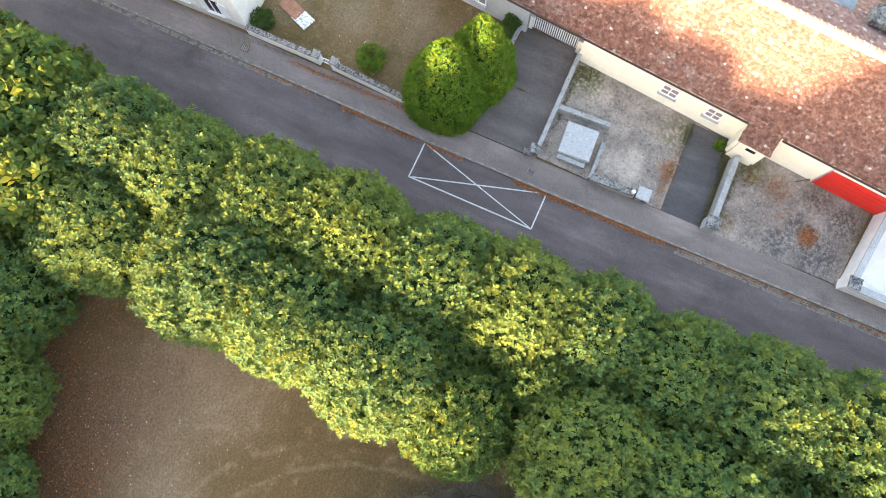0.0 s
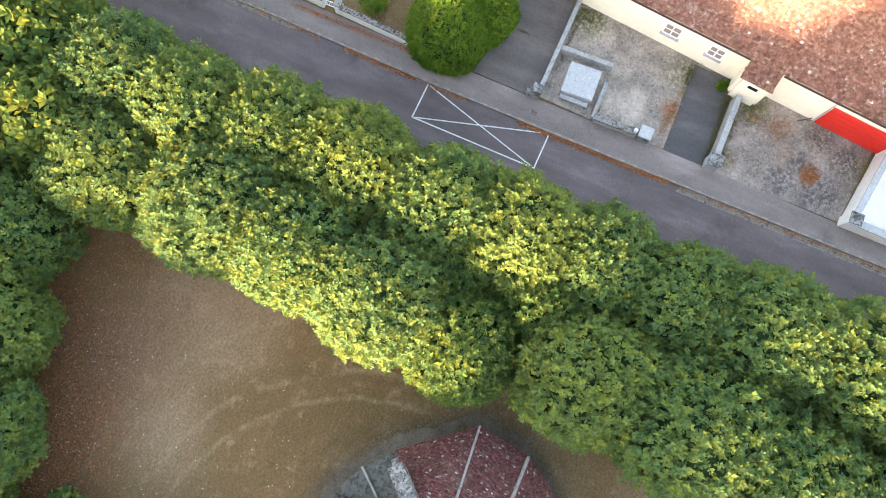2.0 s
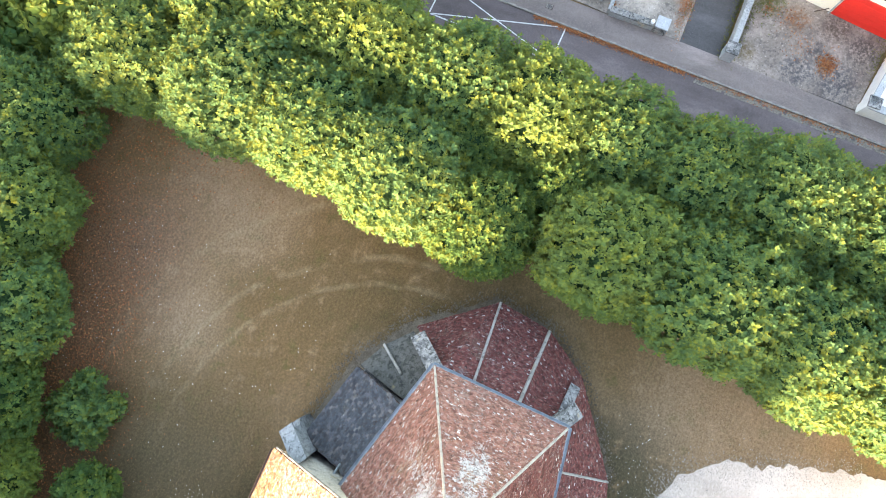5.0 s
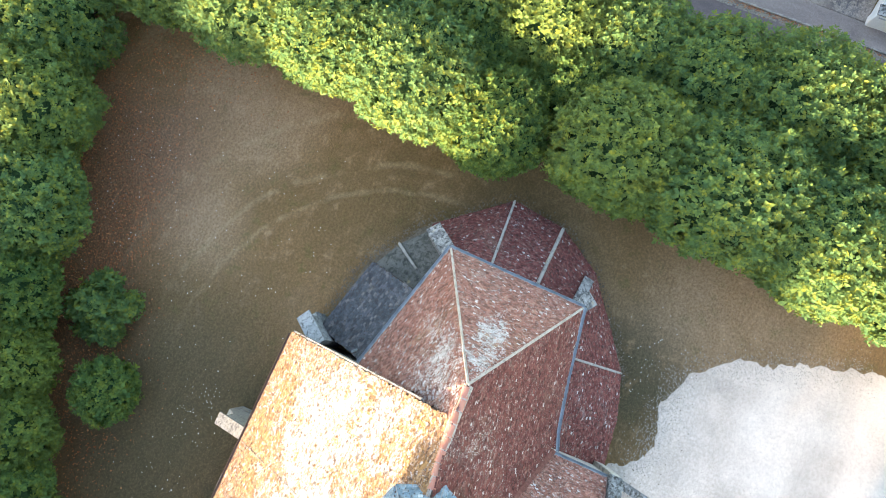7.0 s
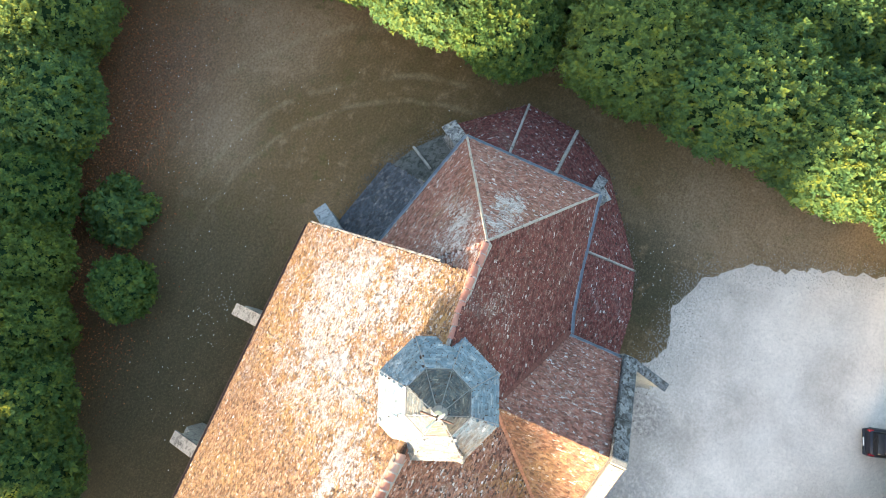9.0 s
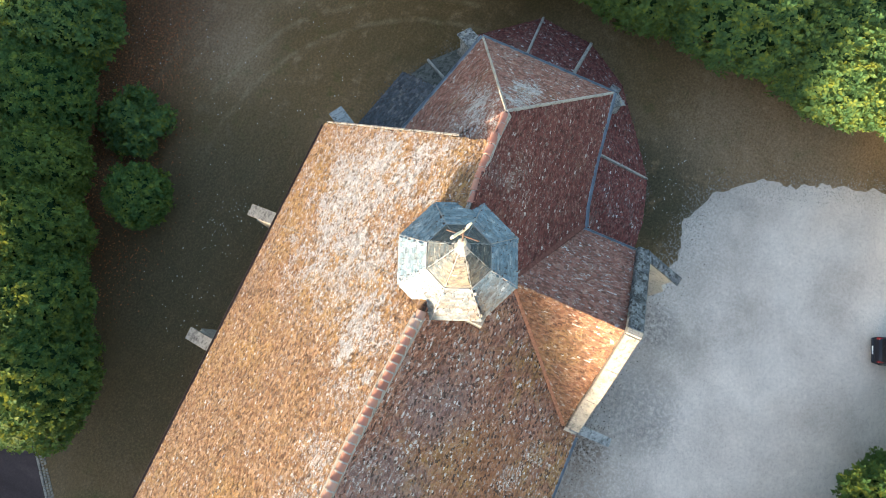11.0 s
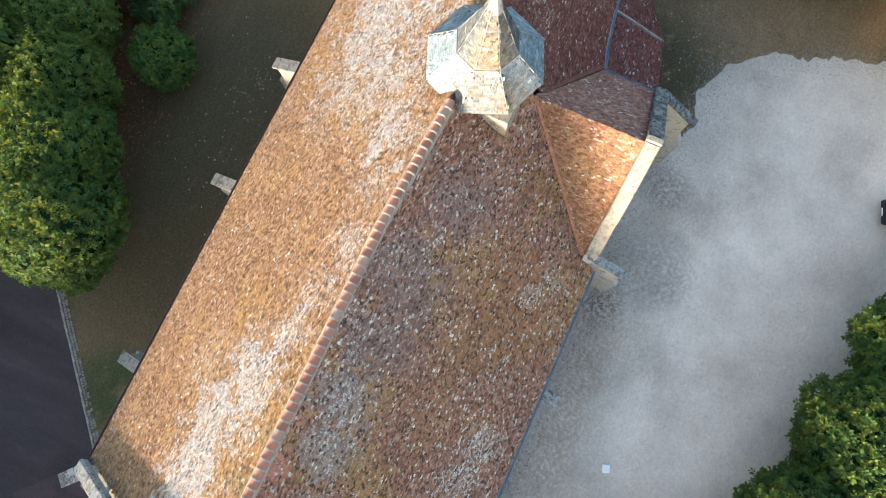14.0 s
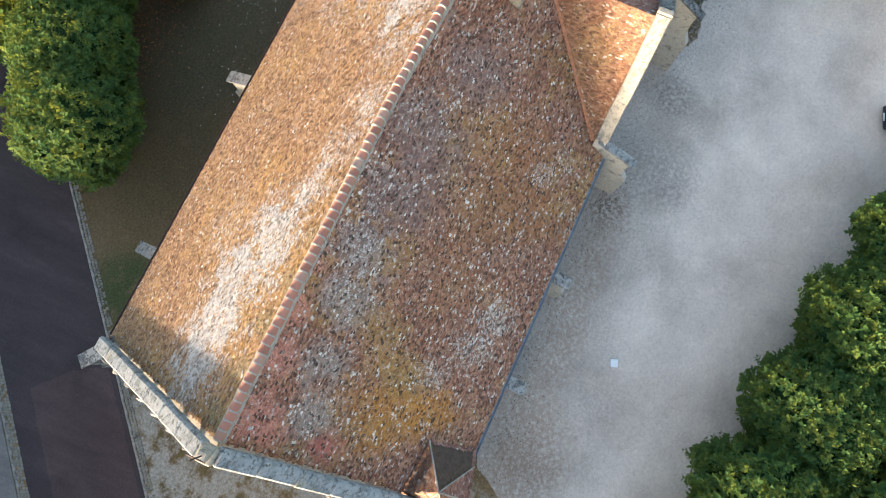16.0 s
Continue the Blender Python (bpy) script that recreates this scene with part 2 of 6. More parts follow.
def tile_material(name, tones, ochre=0.3, white=0.25, grey=0.2, spots=(), moss=(0.2, 0.12, 0.04), drifts=(), dark=0.5, pale=(0.46, 0.445, 0.43), fleck=0.4):
    """Old clay tiles: each takes a tone, over which lichens lie in drifts."""
    m = Mat(name, 0.92, spec=0.2)
    r = m.island()
    c = m.ramp(r, *[(k / max(1, len(tones) - 1) * 0.98, t) for k, t in enumerate(tones)])
    big, mid, fine = m.noise(0.22, 4, 0.6), m.noise(1.1, 6, 0.72), m.noise(8, 6, 0.8)
    r2 = m.calc("FRACT", m.calc("MULTIPLY", r, 37.3))
    r3 = m.calc("FRACT", m.calc("MULTIPLY", r, 91.7))
    o = m.calc("ADD", m.calc("MULTIPLY", big, 0.6), m.calc("MULTIPLY", mid, 0.5))
    c = m.mix(m.calc("MULTIPLY", m.band(o, 0.62 - 0.25 * ochre, 0.78 - 0.25 * ochre), m.band(r2, 0.0, 1.0, 0.35, 0.95)), c, m.mix(fine, moss, tuple(v * 1.9 for v in moss)))
    g = m.calc("ADD", m.calc("MULTIPLY", m.noise(0.17, 3, 0.6, distort=0.4), 0.65), m.calc("MULTIPLY", mid, 0.45))
    c = m.mix(m.calc("MULTIPLY", m.band(g, 0.66 - 0.25 * grey, 0.8 - 0.25 * grey), m.band(r3, 0.1, 0.9, 0.1, 0.8)), c, m.mix(fine, (0.12, 0.1, 0.1), (0.27, 0.24, 0.24)))
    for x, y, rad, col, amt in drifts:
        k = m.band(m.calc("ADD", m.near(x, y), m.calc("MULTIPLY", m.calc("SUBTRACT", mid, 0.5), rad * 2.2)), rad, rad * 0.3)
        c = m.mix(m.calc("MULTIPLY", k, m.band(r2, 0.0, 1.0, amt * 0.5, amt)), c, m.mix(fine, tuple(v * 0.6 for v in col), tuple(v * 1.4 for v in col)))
    # crusts of grey-white lichen, thick in places
    w = m.calc("ADD", m.calc("MULTIPLY", m.noise(0.3, 3), 0.35), m.calc("MULTIPLY", mid, 0.35))
    for x, y, rad, amt in spots:
        w = m.calc("ADD", w, m.calc("MULTIPLY", m.band(m.calc("ADD", m.near(x, y), m.calc("MULTIPLY", m.calc("SUBTRACT", mid, 0.5), rad * 2.6)), rad, rad * 0.15), amt))
    w = m.calc("ADD", w, m.calc("MULTIPLY", m.calc("SUBTRACT", r3, 0.5), 0.3))
    w = m.calc("ADD", w, m.calc("MULTIPLY", m.calc("SUBTRACT", fine, 0.5), 0.6))
    w = m.calc("ADD", w, m.calc("MULTIPLY", m.calc("SUBTRACT", m.noise(16, 4, 0.8), 0.5), 1.5))
    c = m.mix(m.band(w, 0.62 - 0.3 * white, 0.76 - 0.3 * white, 0, 0.85), c, m.mix(fine, tuple(v * 0.6 for v in pale), tuple(v * 1.2 for v in pale)))
    r4 = m.calc("FRACT", m.calc("MULTIPLY", r, 171.3))
    c = m.mix(m.band(r4, 0.78, 0.98, 0, 0.7 * dark), c, (0.045, 0.03, 0.025))
    c = m.mix(m.band(r4, 0.18, 0.04, 0, 0.3), c, m.mix(0.5, c, (0.5, 0.42, 0.35)))
    c = m.mix(m.band(m.noise(13, 5, 0.8), 0.57, 0.66, 0, min(1.0, dark)), c, (0.045, 0.03, 0.025))
    c = m.mix(m.band(m.noise(5.5, 6, 0.85), 0.57, 0.66, 0, max(0.0, dark - 0.35)), c, (0.06, 0.04, 0.033))
    # fine specks of lichen and soot, smaller than a tile
    speck = m.noise(19, 3, 0.7)
    c = m.mix(m.calc("MULTIPLY", m.band(speck, 0.6, 0.68, 0, min(1.0, 0.35 + fleck)), m.band(mid, 0.4, 0.6, 0.35, 0.9)), c, pale)
    c = m.mix(m.band(speck, 0.4, 0.32, 0, min(1.0, dark)), c, (0.05, 0.033, 0.027))
    r5 = m.calc("FRACT", m.calc("MULTIPLY", r, 253.1))
    c = m.mix(m.calc("MULTIPLY", m.band(r5, 1.0 - 0.14 * fleck, 1.0 - 0.04 * fleck), m.band(mid, 0.35, 0.6, 0.2, 0.85)), c, m.mix(fine, tuple(v * 0.8 for v in pale), tuple(v * 1.25 for v in pale)))
    c = m.mix(1.0, c, m.ramp(m.noise(3.2, 6, 0.8), (0.33, (0.62, 0.6, 0.58)), (0.5, (1.0, 1.0, 1.0)), (0.67, (1.3, 1.3, 1.3))), "MULTIPLY")
    c = m.mix(1.0, c, m.ramp(m.noise(30, 4, 0.8), (0.3, (0.7, 0.69, 0.68)), (0.7, (1.3, 1.3, 1.3))), "MULTIPLY")
    return m.done(c, m.noise(25, 4, 0.7), 0.6, 0.02)


def leaf_material(name, dark, mid, light, yellow=0.1):
    m = Mat(name, 0.55, spec=0.06)
    r = m.island()
    clump = m.band(m.noise(1.6, 5, 0.75), 0.3, 0.7)
    c = m.ramp(m.calc("ADD", m.calc("MULTIPLY", r, 0.38), m.calc("MULTIPLY", clump, 0.6)), (0.1, dark), (0.5, mid), (0.9, light))
    hue = m.thing()
    c = m.mix(m.band(hue, 0.6, 1.0, 0, 0.2), c, light)
    c = m.mix(m.band(hue, 0.35, 0.0, 0, 0.3), c, dark)
    c = m.mix(m.calc("MULTIPLY", m.band(m.calc("ADD", m.noise(0.4, 3), m.calc("MULTIPLY", r, 0.1)), 0.6, 0.75), yellow), c, (0.2, 0.185, 0.022))
    m.put(m.bsdf.inputs["Base Color"], c)
    tr = m.node("ShaderNodeBsdfTranslucent")
    m.put(tr.inputs[0], m.mix(0.4, c, (0.4, 0.36, 0.015)))
    mx = m.node("ShaderNodeMixShader")
    mx.inputs[0].default_value = 0.3
    m.nt.links.new(m.bsdf.outputs[0], mx.inputs[1])
    m.nt.links.new(tr.outputs[0], mx.inputs[2])
    m.nt.links.new(mx.outputs[0], m.nt.nodes["Material Output"].inputs[0])
    return m.mat


def plain_material(name, color, rough=0.7, metal=0.0, vary=0.15, scale=3.0, spec=0.4):
    m = Mat(name, rough, metal, spec)
    n = m.calc("ADD", m.calc("MULTIPLY", m.noise(scale, 5, 0.7), 0.6), m.calc("MULTIPLY", m.noise(scale * 7, 4, 0.7), 0.4))
    c = m.mix(m.band(n, 0.35, 0.65), tuple(v * (1 - vary) for v in color), tuple(min(1, v * (1 + vary)) for v in color))
    return m.done(c, n, 0.15, 0.01)


M = {}
M["lawn"] = ground_material()
M["asphalt"] = asphalt_material("street_asphalt", 0.085, (1.25, 1.0, 0.97), 0)
M["asphalt_w"] = asphalt_material("west_road_asphalt", 0.031, (1.4, 1.02, 1.02), 46)
M["asphalt_p"] = asphalt_material("west_road_patch", 0.037, (1.6, 1.04, 1.0), 46)
M["pavement_w"] = asphalt_material("west_pavement", 0.13, (1.1, 1.0, 0.92), 46)
M["drive"] = asphalt_material("driveway_asphalt", 0.1, (1.17, 1.0, 0.9), 90)
M["tarmac"] = asphalt_material("patched_tarmac", 0.065, (1.06, 1.0, 0.98), 90)
M["pavement"] = asphalt_material("pavement_asphalt", 0.14, (1.24, 1.0, 0.9), 0)
M["forecourt"] = gravel_material("pale_gravel", (0.6, 0.52, 0.447), (0.5, 0.432, 0.37), (0.63, 0.55, 0.477), 22, ((-2, -12.5, 3.6, (0.27, 0.245, 0.225)), (3.5, -11.5, 2.2, (0.2, 0.17, 0.15)), (-24, -12, 4, (0.25, 0.2, 0.16)), (-20.7, -12, 3.4, (0.27, 0.2, 0.155)), (-5.4, -10.6, 2.0, (0.17, 0.12, 0.09)), (-22.5, -10.8, 2.6, (0.31, 0.235, 0.185)), (-20.0, -10.8, 2.6, (0.31, 0.235, 0.185)), (-17.5, -10.8, 2.6, (0.31, 0.235, 0.185)), (-15.0, -10.8, 2.6, (0.31, 0.235, 0.185)), (-12.5, -10.8, 2.6, (0.31, 0.235, 0.185)), (-10.0, -10.8, 2.6, (0.31, 0.235, 0.185)), (-7.5, -10.8, 2.6, (0.31, 0.235, 0.185))), -17.0)
M["yard_gravel"] = gravel_material("yard_gravel", (0.4, 0.335, 0.28), (0.13, 0.112, 0.098), (0.28, 0.25, 0.2), 7, ((48.5, 6, 2.2, (0.08, 0.09, 0.03)), (47, -1.5, 2, (0.14, 0.12, 0.06)), (44, -1.6, 1.0, (0.26, 0.12, 0.06))))
M["yard_dirt"] = gravel_material("yard_dirt", (0.33, 0.27, 0.225), (0.15, 0.12, 0.1), (0.08, 0.07, 0.065), 6, ((46.5, -7.3, 1.5, (0.1, 0.1, 0.03)), (42.2, -13.6, 2.4, (0.055, 0.055, 0.06)), (42.0, -10.6, 1.6, (0.06, 0.06, 0.065)), (45.2, -14.6, 1.8, (0.06, 0.05, 0.045)), (46.3, -12.4, 1.6, (0.08, 0.06, 0.045)), (44.0, -11.6, 1.2, (0.06, 0.055, 0.055)), (45.8, -9.6, 1.3, (0.2, 0.1, 0.05)), (42.2, -6.9, 0.9, (0.13, 0.09, 0.035))))
M["margin"] = gravel_material("rubble_margin", (0.2, 0.165, 0.125), (0.11, 0.09, 0.065), (0.08, 0.065, 0.045), 8)
M["stone"] = stone_material("limestone")
M["coping"] = stone_material("weathered_coping", (0.29, 0.27, 0.23), (0.15, 0.145, 0.13), 0.6, (0.28, 0.21, 0.09))
# moss, with the blue shade of an east-facing coping put into the colour
M["coping_dark"] = stone_material("mossy_shaded_coping", (0.2, 0.21, 0.22), (0.06, 0.065, 0.07), 1.0, (0.16, 0.14, 0.06))
M["rubble"] = stone_material("lichen_stone", (0.3, 0.29, 0.275), (0.09, 0.09, 0.09), 0.9)
M["old_roof"] = stone_material("mossy_stone_roof", (0.13, 0.125, 0.11), (0.055, 0.055, 0.045), 0.8)
M["mortar"] = stone_material("lime_mortar", (0.34, 0.315, 0.28), (0.2, 0.185, 0.165), 0.6)
M["cap_stone"] = stone_material("grey_cap_stone", (0.19, 0.185, 0.175), (0.08, 0.08, 0.075), 0.7)
M["kerb"] = stone_material("kerb_stone", (0.29, 0.26, 0.22), (0.1, 0.1, 0.1), 0.6)
M["cobble"] = stone_material("cobbles", (0.24, 0.215, 0.175), (0.1, 0.09, 0.08), 0.6)
M["cement"] = stone_material("cement_render", (0.34, 0.34, 0.33), (0.2, 0.2, 0.2), 0.5)
M["slab"] = stone_material("pale_slab", (0.4, 0.41, 0.41), (0.3, 0.31, 0.3), 0.35, (0.45, 0.42, 0.34))
# olive drifts under the ridge put a steeper band's shade into the colour
M["tile_n"] = tile_material("nave_tiles_north", ((0.135, 0.066, 0.037), (0.215, 0.124, 0.066), (0.28, 0.175, 0.1), (0.18, 0.095, 0.054)), 0.5, 0.08, 0.12, ((-23.3, 4.3, 2.4, 0.32), (-21.2, 4.5, 2.6, 0.38), (-18.8, 4.2, 2.7, 0.4), (-16.2, 3.6, 2.5, 0.38), (-13.8, 2.9, 2.0, 0.34), (-11.6, 2.5, 1.7, 0.28), (-9.3, 2.3, 1.6, 0.28), (-6.5, 2.3, 1.9, 0.28), (-4, 2.5, 2.2, 0.3), (-16.5, 5.8, 3.0, 0.18), (-2.6, 4.8, 4.8, 0.2), (0.5, 6.0, 5.4, 0.23), (3.5, 7.2, 5.4, 0.25), (4.2, 3.4, 3.6, 0.25)), (0.19, 0.112, 0.042), ((-23.4, 2.0, 0.8, (0.17, 0.14, 0.075), 0.8), (-21.6, 1.9, 0.8, (0.17, 0.14, 0.075), 0.8), (-19.6, 1.8, 0.8, (0.18, 0.145, 0.075), 0.8), (-17.6, 1.6, 0.7, (0.2, 0.15, 0.08), 0.8), (-15.6, 1.5, 0.6, (0.2, 0.15, 0.08), 0.7)), dark=0.95, fleck=0.25, pale=(0.38, 0.395, 0.42))
M["tile_s"] = tile_material("nave_tiles_south", ((0.1, 0.042, 0.03), (0.26, 0.108, 0.068), (0.38, 0.19, 0.125), (0.18, 0.078, 0.053)), 0.35, 0.06, 0.25, ((-18.8, -5.0, 1.3, 0.25), (-17, -6.5, 1.7, 0.28), (-15.1, -6.8, 1.6, 0.27), (-7.6, -5.9, 1.1, 0.26), (-6.1, -6.6, 1.1, 0.26), (-21.6, -1.4, 1.2, 0.15), (-19.4, -1.1, 1.5, 0.16), (-17, -0.6, 1.7, 0.17), (-14.6, -0.2, 1.9, 0.17), (-12.2, 0.0, 1.9, 0.17), (-8.5, -0.5, 2.2, 0.14)), (0.24, 0.13, 0.04), ((-23, 0.3, 1.5, (0.48, 0.185, 0.14), 0.9), (-20.6, 0.7, 1.2, (0.48, 0.185, 0.14), 0.9), (-18.4, 0.9, 0.95, (0.48, 0.185, 0.14), 0.9), (-16.7, 1.0, 0.7, (0.48, 0.185, 0.14), 0.8), (-23.4, -2.3, 0.9, (0.4, 0.11, 0.09), 0.9), (-22.3, -1.3, 1.1, (0.25, 0.215, 0.2), 0.85), (-20.2, -0.9, 1.2, (0.25, 0.215, 0.2), 0.85), (-17.6, -0.7, 1.4, (0.25, 0.215, 0.205), 0.8), (-15.3, -0.5, 1.7, (0.24, 0.19, 0.185), 0.8), (-21.4, -4.2, 2.0, (0.4, 0.17, 0.03), 0.9), (-20.3, -5.8, 1.5, (0.42, 0.175, 0.03), 0.9), (-17.8, -2.2, 1.2, (0.3, 0.17, 0.06), 0.75), (-19.3, -3.9, 1.3, (0.33, 0.18, 0.05), 0.8), (-12.6, -0.8, 2.2, (0.2, 0.135, 0.13), 0.8), (-9.7, -0.8, 2.5, (0.2, 0.135, 0.13), 0.8), (-5.7, -1.5, 2.2, (0.2, 0.135, 0.13), 0.75), (-7.1, -4.2, 2.6, (0.3, 0.13, 0.055), 0.8), (-9.4, -6.3, 2.3, (0.31, 0.135, 0.055), 0.8), (-11, -4.2, 2.2, (0.29, 0.14, 0.055), 0.75), (-14.5, -4.3, 2.3, (0.28, 0.125, 0.07), 0.75)), dark=1.3, fleck=0.65, pale=(0.6, 0.58, 0.56))
# the pale spot at (6.6, 2.4) also paints a sunlit patch; others are lichen
M["tile_choir"] = tile_material("choir_tiles", ((0.13, 0.055, 0.046), (0.2, 0.09, 0.073), (0.26, 0.13, 0.106), (0.17, 0.08, 0.066)), 0.12, 0.1, 0.4, ((9.1, 0.7, 1.3, 0.3), (10.1, 0.8, 1.1, 0.3), (8.0, 0.7, 1.0, 0.25), (8.3, 2.6, 1.2, 0.28), (9.0, 3.6, 0.9, 0.22), (6.6, 2.4, 2.2, 0.3), (2.8, -5.5, 2.2, 0.14)), (0.15, 0.1, 0.06), dark=0.7, pale=(0.42, 0.43, 0.45), fleck=0.5)
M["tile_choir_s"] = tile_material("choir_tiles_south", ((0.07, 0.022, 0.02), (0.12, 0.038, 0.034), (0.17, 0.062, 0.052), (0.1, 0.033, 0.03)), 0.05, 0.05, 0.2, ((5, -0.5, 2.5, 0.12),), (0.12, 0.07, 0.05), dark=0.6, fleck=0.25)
# one clay in two tones: dark for the shaded valley, pale for the sunlit
M["valley"] = plain_material("shaded_valley_clay", (0.12, 0.05, 0.04), 0.9, 0, 0.4, 6, 0.2)
M["valley_lit"] = plain_material("sunlit_valley_clay", (0.3, 0.14, 0.085), 0.9, 0, 0.4, 6, 0.2)
M["tile_red"] = tile_material("ambulatory_tiles", ((0.08, 0.022, 0.02), (0.15, 0.043, 0.038), (0.2, 0.07, 0.058), (0.11, 0.036, 0.032)), 0.05, 0.06, 0.1, (), (0.12, 0.07, 0.05), dark=0.8, fleck=0.2)
# sun-facing slopes: their sunlit gold is put into the tile colour
M["tile_sunlit"] = tile_material("sunlit_gold_tiles", ((0.13, 0.063, 0.04), (0.2, 0.105, 0.062), (0.25, 0.14, 0.085), (0.16, 0.074, 0.05)), 0.35, 0.05, 0.1, (), (0.17, 0.105, 0.05), dark=0.85)
M["tile_house"] = tile_material("house_tiles", ((0.1, 0.046, 0.035), (0.145, 0.07, 0.053), (0.19, 0.1, 0.078), (0.118, 0.057, 0.043)), 0.0, 0.0, 0.2, (), (0.3, 0.16, 0.08), dark=0.45, fleck=0.1)
M["tile_back"] = tile_material("house_back_tiles", ((0.17, 0.085, 0.08), (0.22, 0.12, 0.11), (0.25, 0.14, 0.13)), 0.0, 0.05, 0.3, (), (0.2, 0.12, 0.1))
M["slate"] = tile_material("slates", ((0.045, 0.05, 0.06), (0.065, 0.07, 0.08), (0.085, 0.085, 0.095)), 0.15, -0.3, -0.2, (), (0.1, 0.085, 0.06), fleck=0.0)
# pale blue stands in for sky gloss; west drifts tint lichen and sunlit faces
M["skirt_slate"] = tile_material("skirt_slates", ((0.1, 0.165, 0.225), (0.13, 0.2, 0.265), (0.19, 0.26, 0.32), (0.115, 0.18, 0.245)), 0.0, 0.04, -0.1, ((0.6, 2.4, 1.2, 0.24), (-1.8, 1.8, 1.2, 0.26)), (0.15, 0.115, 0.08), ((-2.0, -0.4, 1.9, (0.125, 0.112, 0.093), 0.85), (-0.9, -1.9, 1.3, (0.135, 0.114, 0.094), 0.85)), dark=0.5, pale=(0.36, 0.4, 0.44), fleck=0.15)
# west drift: tan lichen plus the warm tone of the sunlit side
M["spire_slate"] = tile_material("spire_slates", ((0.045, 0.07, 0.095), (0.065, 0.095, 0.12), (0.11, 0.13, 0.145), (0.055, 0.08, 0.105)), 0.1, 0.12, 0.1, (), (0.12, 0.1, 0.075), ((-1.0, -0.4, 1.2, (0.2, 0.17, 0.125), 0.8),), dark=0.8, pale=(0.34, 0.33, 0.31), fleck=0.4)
M["underlay"] = plain_material("roof_underlay", (0.07, 0.05, 0.04), 0.95, 0, 0.3, 4, 0.1)
def ridge_material():
    m = Mat("ridge_clay", 0.9, spec=0.2)
    c = m.ramp(m.thing(), (0.0, (0.27, 0.12, 0.085)), (0.45, (0.38, 0.165, 0.12)), (0.75, (0.36, 0.18, 0.13)), (1.0, (0.35, 0.25, 0.2)))
    c = m.mix(m.band(m.noise(7, 6, 0.8), 0.54, 0.63, 0, 0.75), c, (0.36, 0.34, 0.31))
    c = m.mix(m.band(m.noise(11, 5, 0.8), 0.58, 0.68, 0, 0.7), c, (0.06, 0.045, 0.035))
    return m.done(c, m.noise(20, 4), 0.4, 0.02)


M["ridge"] = ridge_material()
M["zinc"] = plain_material("zinc", (0.16, 0.19, 0.215), 0.55, 0.25, 0.3, 2)
M["lead"] = plain_material("lead_sheet", (0.22, 0.225, 0.23), 0.6, 0.2, 0.25, 3)
M["iron"] = plain_material("rusty_iron", (0.09, 0.06, 0.05), 0.7, 0.5, 0.3, 6)
M["gilt"] = plain_material("pale_gilt", (0.6, 0.56, 0.42), 0.45, 0.3, 0.15, 6)
M["cream"] = plain_material("cream_render", (0.78, 0.72, 0.58), 0.9, 0, 0.07, 1.5, 0.2)
M["white_wall"] = plain_material("white_render", (0.7, 0.68, 0.64), 0.9, 0, 0.08, 1.5, 0.2)
M["grey_wall"] = plain_material("grey_render", (0.42, 0.41, 0.4), 0.9, 0, 0.12, 1.5, 0.2)
M["white_paint"] = plain_material("white_paint", (0.78, 0.78, 0.77), 0.5, 0, 0.06, 4)
M["red"] = plain_material("red_paint", (0.62, 0.03, 0.02), 0.4, 0, 0.06, 1)
M["marking"] = plain_material("road_paint", (0.5, 0.49, 0.47), 0.8, 0, 0.35, 9, 0.2)
M["glass"] = plain_material("dark_glass", (0.012, 0.013, 0.016), 0.12, 0, 0.2, 1, 0.25)
M["wood"] = plain_material("weathered_boards", (0.36, 0.17, 0.11), 0.8, 0, 0.3, 4, 0.2)
M["bark"] = plain_material("bark", (0.05, 0.042, 0.03), 0.95, 0, 0.4, 6, 0.1)
M["clod"] = plain_material("dark_clods", (0.09, 0.07, 0.05), 0.95, 0, 0.5, 5, 0.1)
lm = Mat("dead_leaves", 0.9, spec=0.1)
M["litter"] = lm.done(lm.ramp(lm.island(), (0.0, (0.16, 0.05, 0.02)), (0.5, (0.32, 0.11, 0.045)), (1.0, (0.42, 0.2, 0.09))))
M["leaf_a"] = leaf_material("lime_leaves", (0.032, 0.086, 0.042), (0.072, 0.138, 0.048), (0.175, 0.198, 0.03), 0.3)
M["leaf_b"] = leaf_material("dark_leaves", (0.022, 0.064, 0.026), (0.055, 0.114, 0.033), (0.15, 0.175, 0.03), 0.15)
# dark green that carries the shade inside crowns and conifers
M["shade_core"] = plain_material("shaded_leaves", (0.026, 0.054, 0.022), 1.0, 0, 0.5, 8, 0.0)
M["conifer"] = leaf_material("conifer_sprays", (0.03, 0.095, 0.014), (0.065, 0.15, 0.018), (0.22, 0.245, 0.024), 0.0)
M["paint_car"] = plain_material("dark_car_paint", (0.01, 0.012, 0.02), 0.32, 0.1, 0.1, 1, 0.35)
M["tyre"] = plain_material("tyre_rubber", (0.02, 0.02, 0.02), 0.85)
M["lamp_red"] = plain_material("red_lamp_lens", (0.2, 0.008, 0.014), 0.25, 0, 0.1, 8)
M["chrome"] = plain_material("chrome", (0.6, 0.6, 0.6), 0.2, 0.9)

M["coping_west"] = stone_material("blue_grey_coping", (0.25, 0.265, 0.275), (0.12, 0.13, 0.135), 0.75, (0.3, 0.25, 0.13))
M["pane"] = plain_material("window_glass", (0.26, 0.22, 0.2), 0.25, 0, 0.15, 2, 0.6)


# ---- shaping tools ----
def thing(name, label, category, group="", kind=""):
    return tagged(new(name), label, category, group, kind)


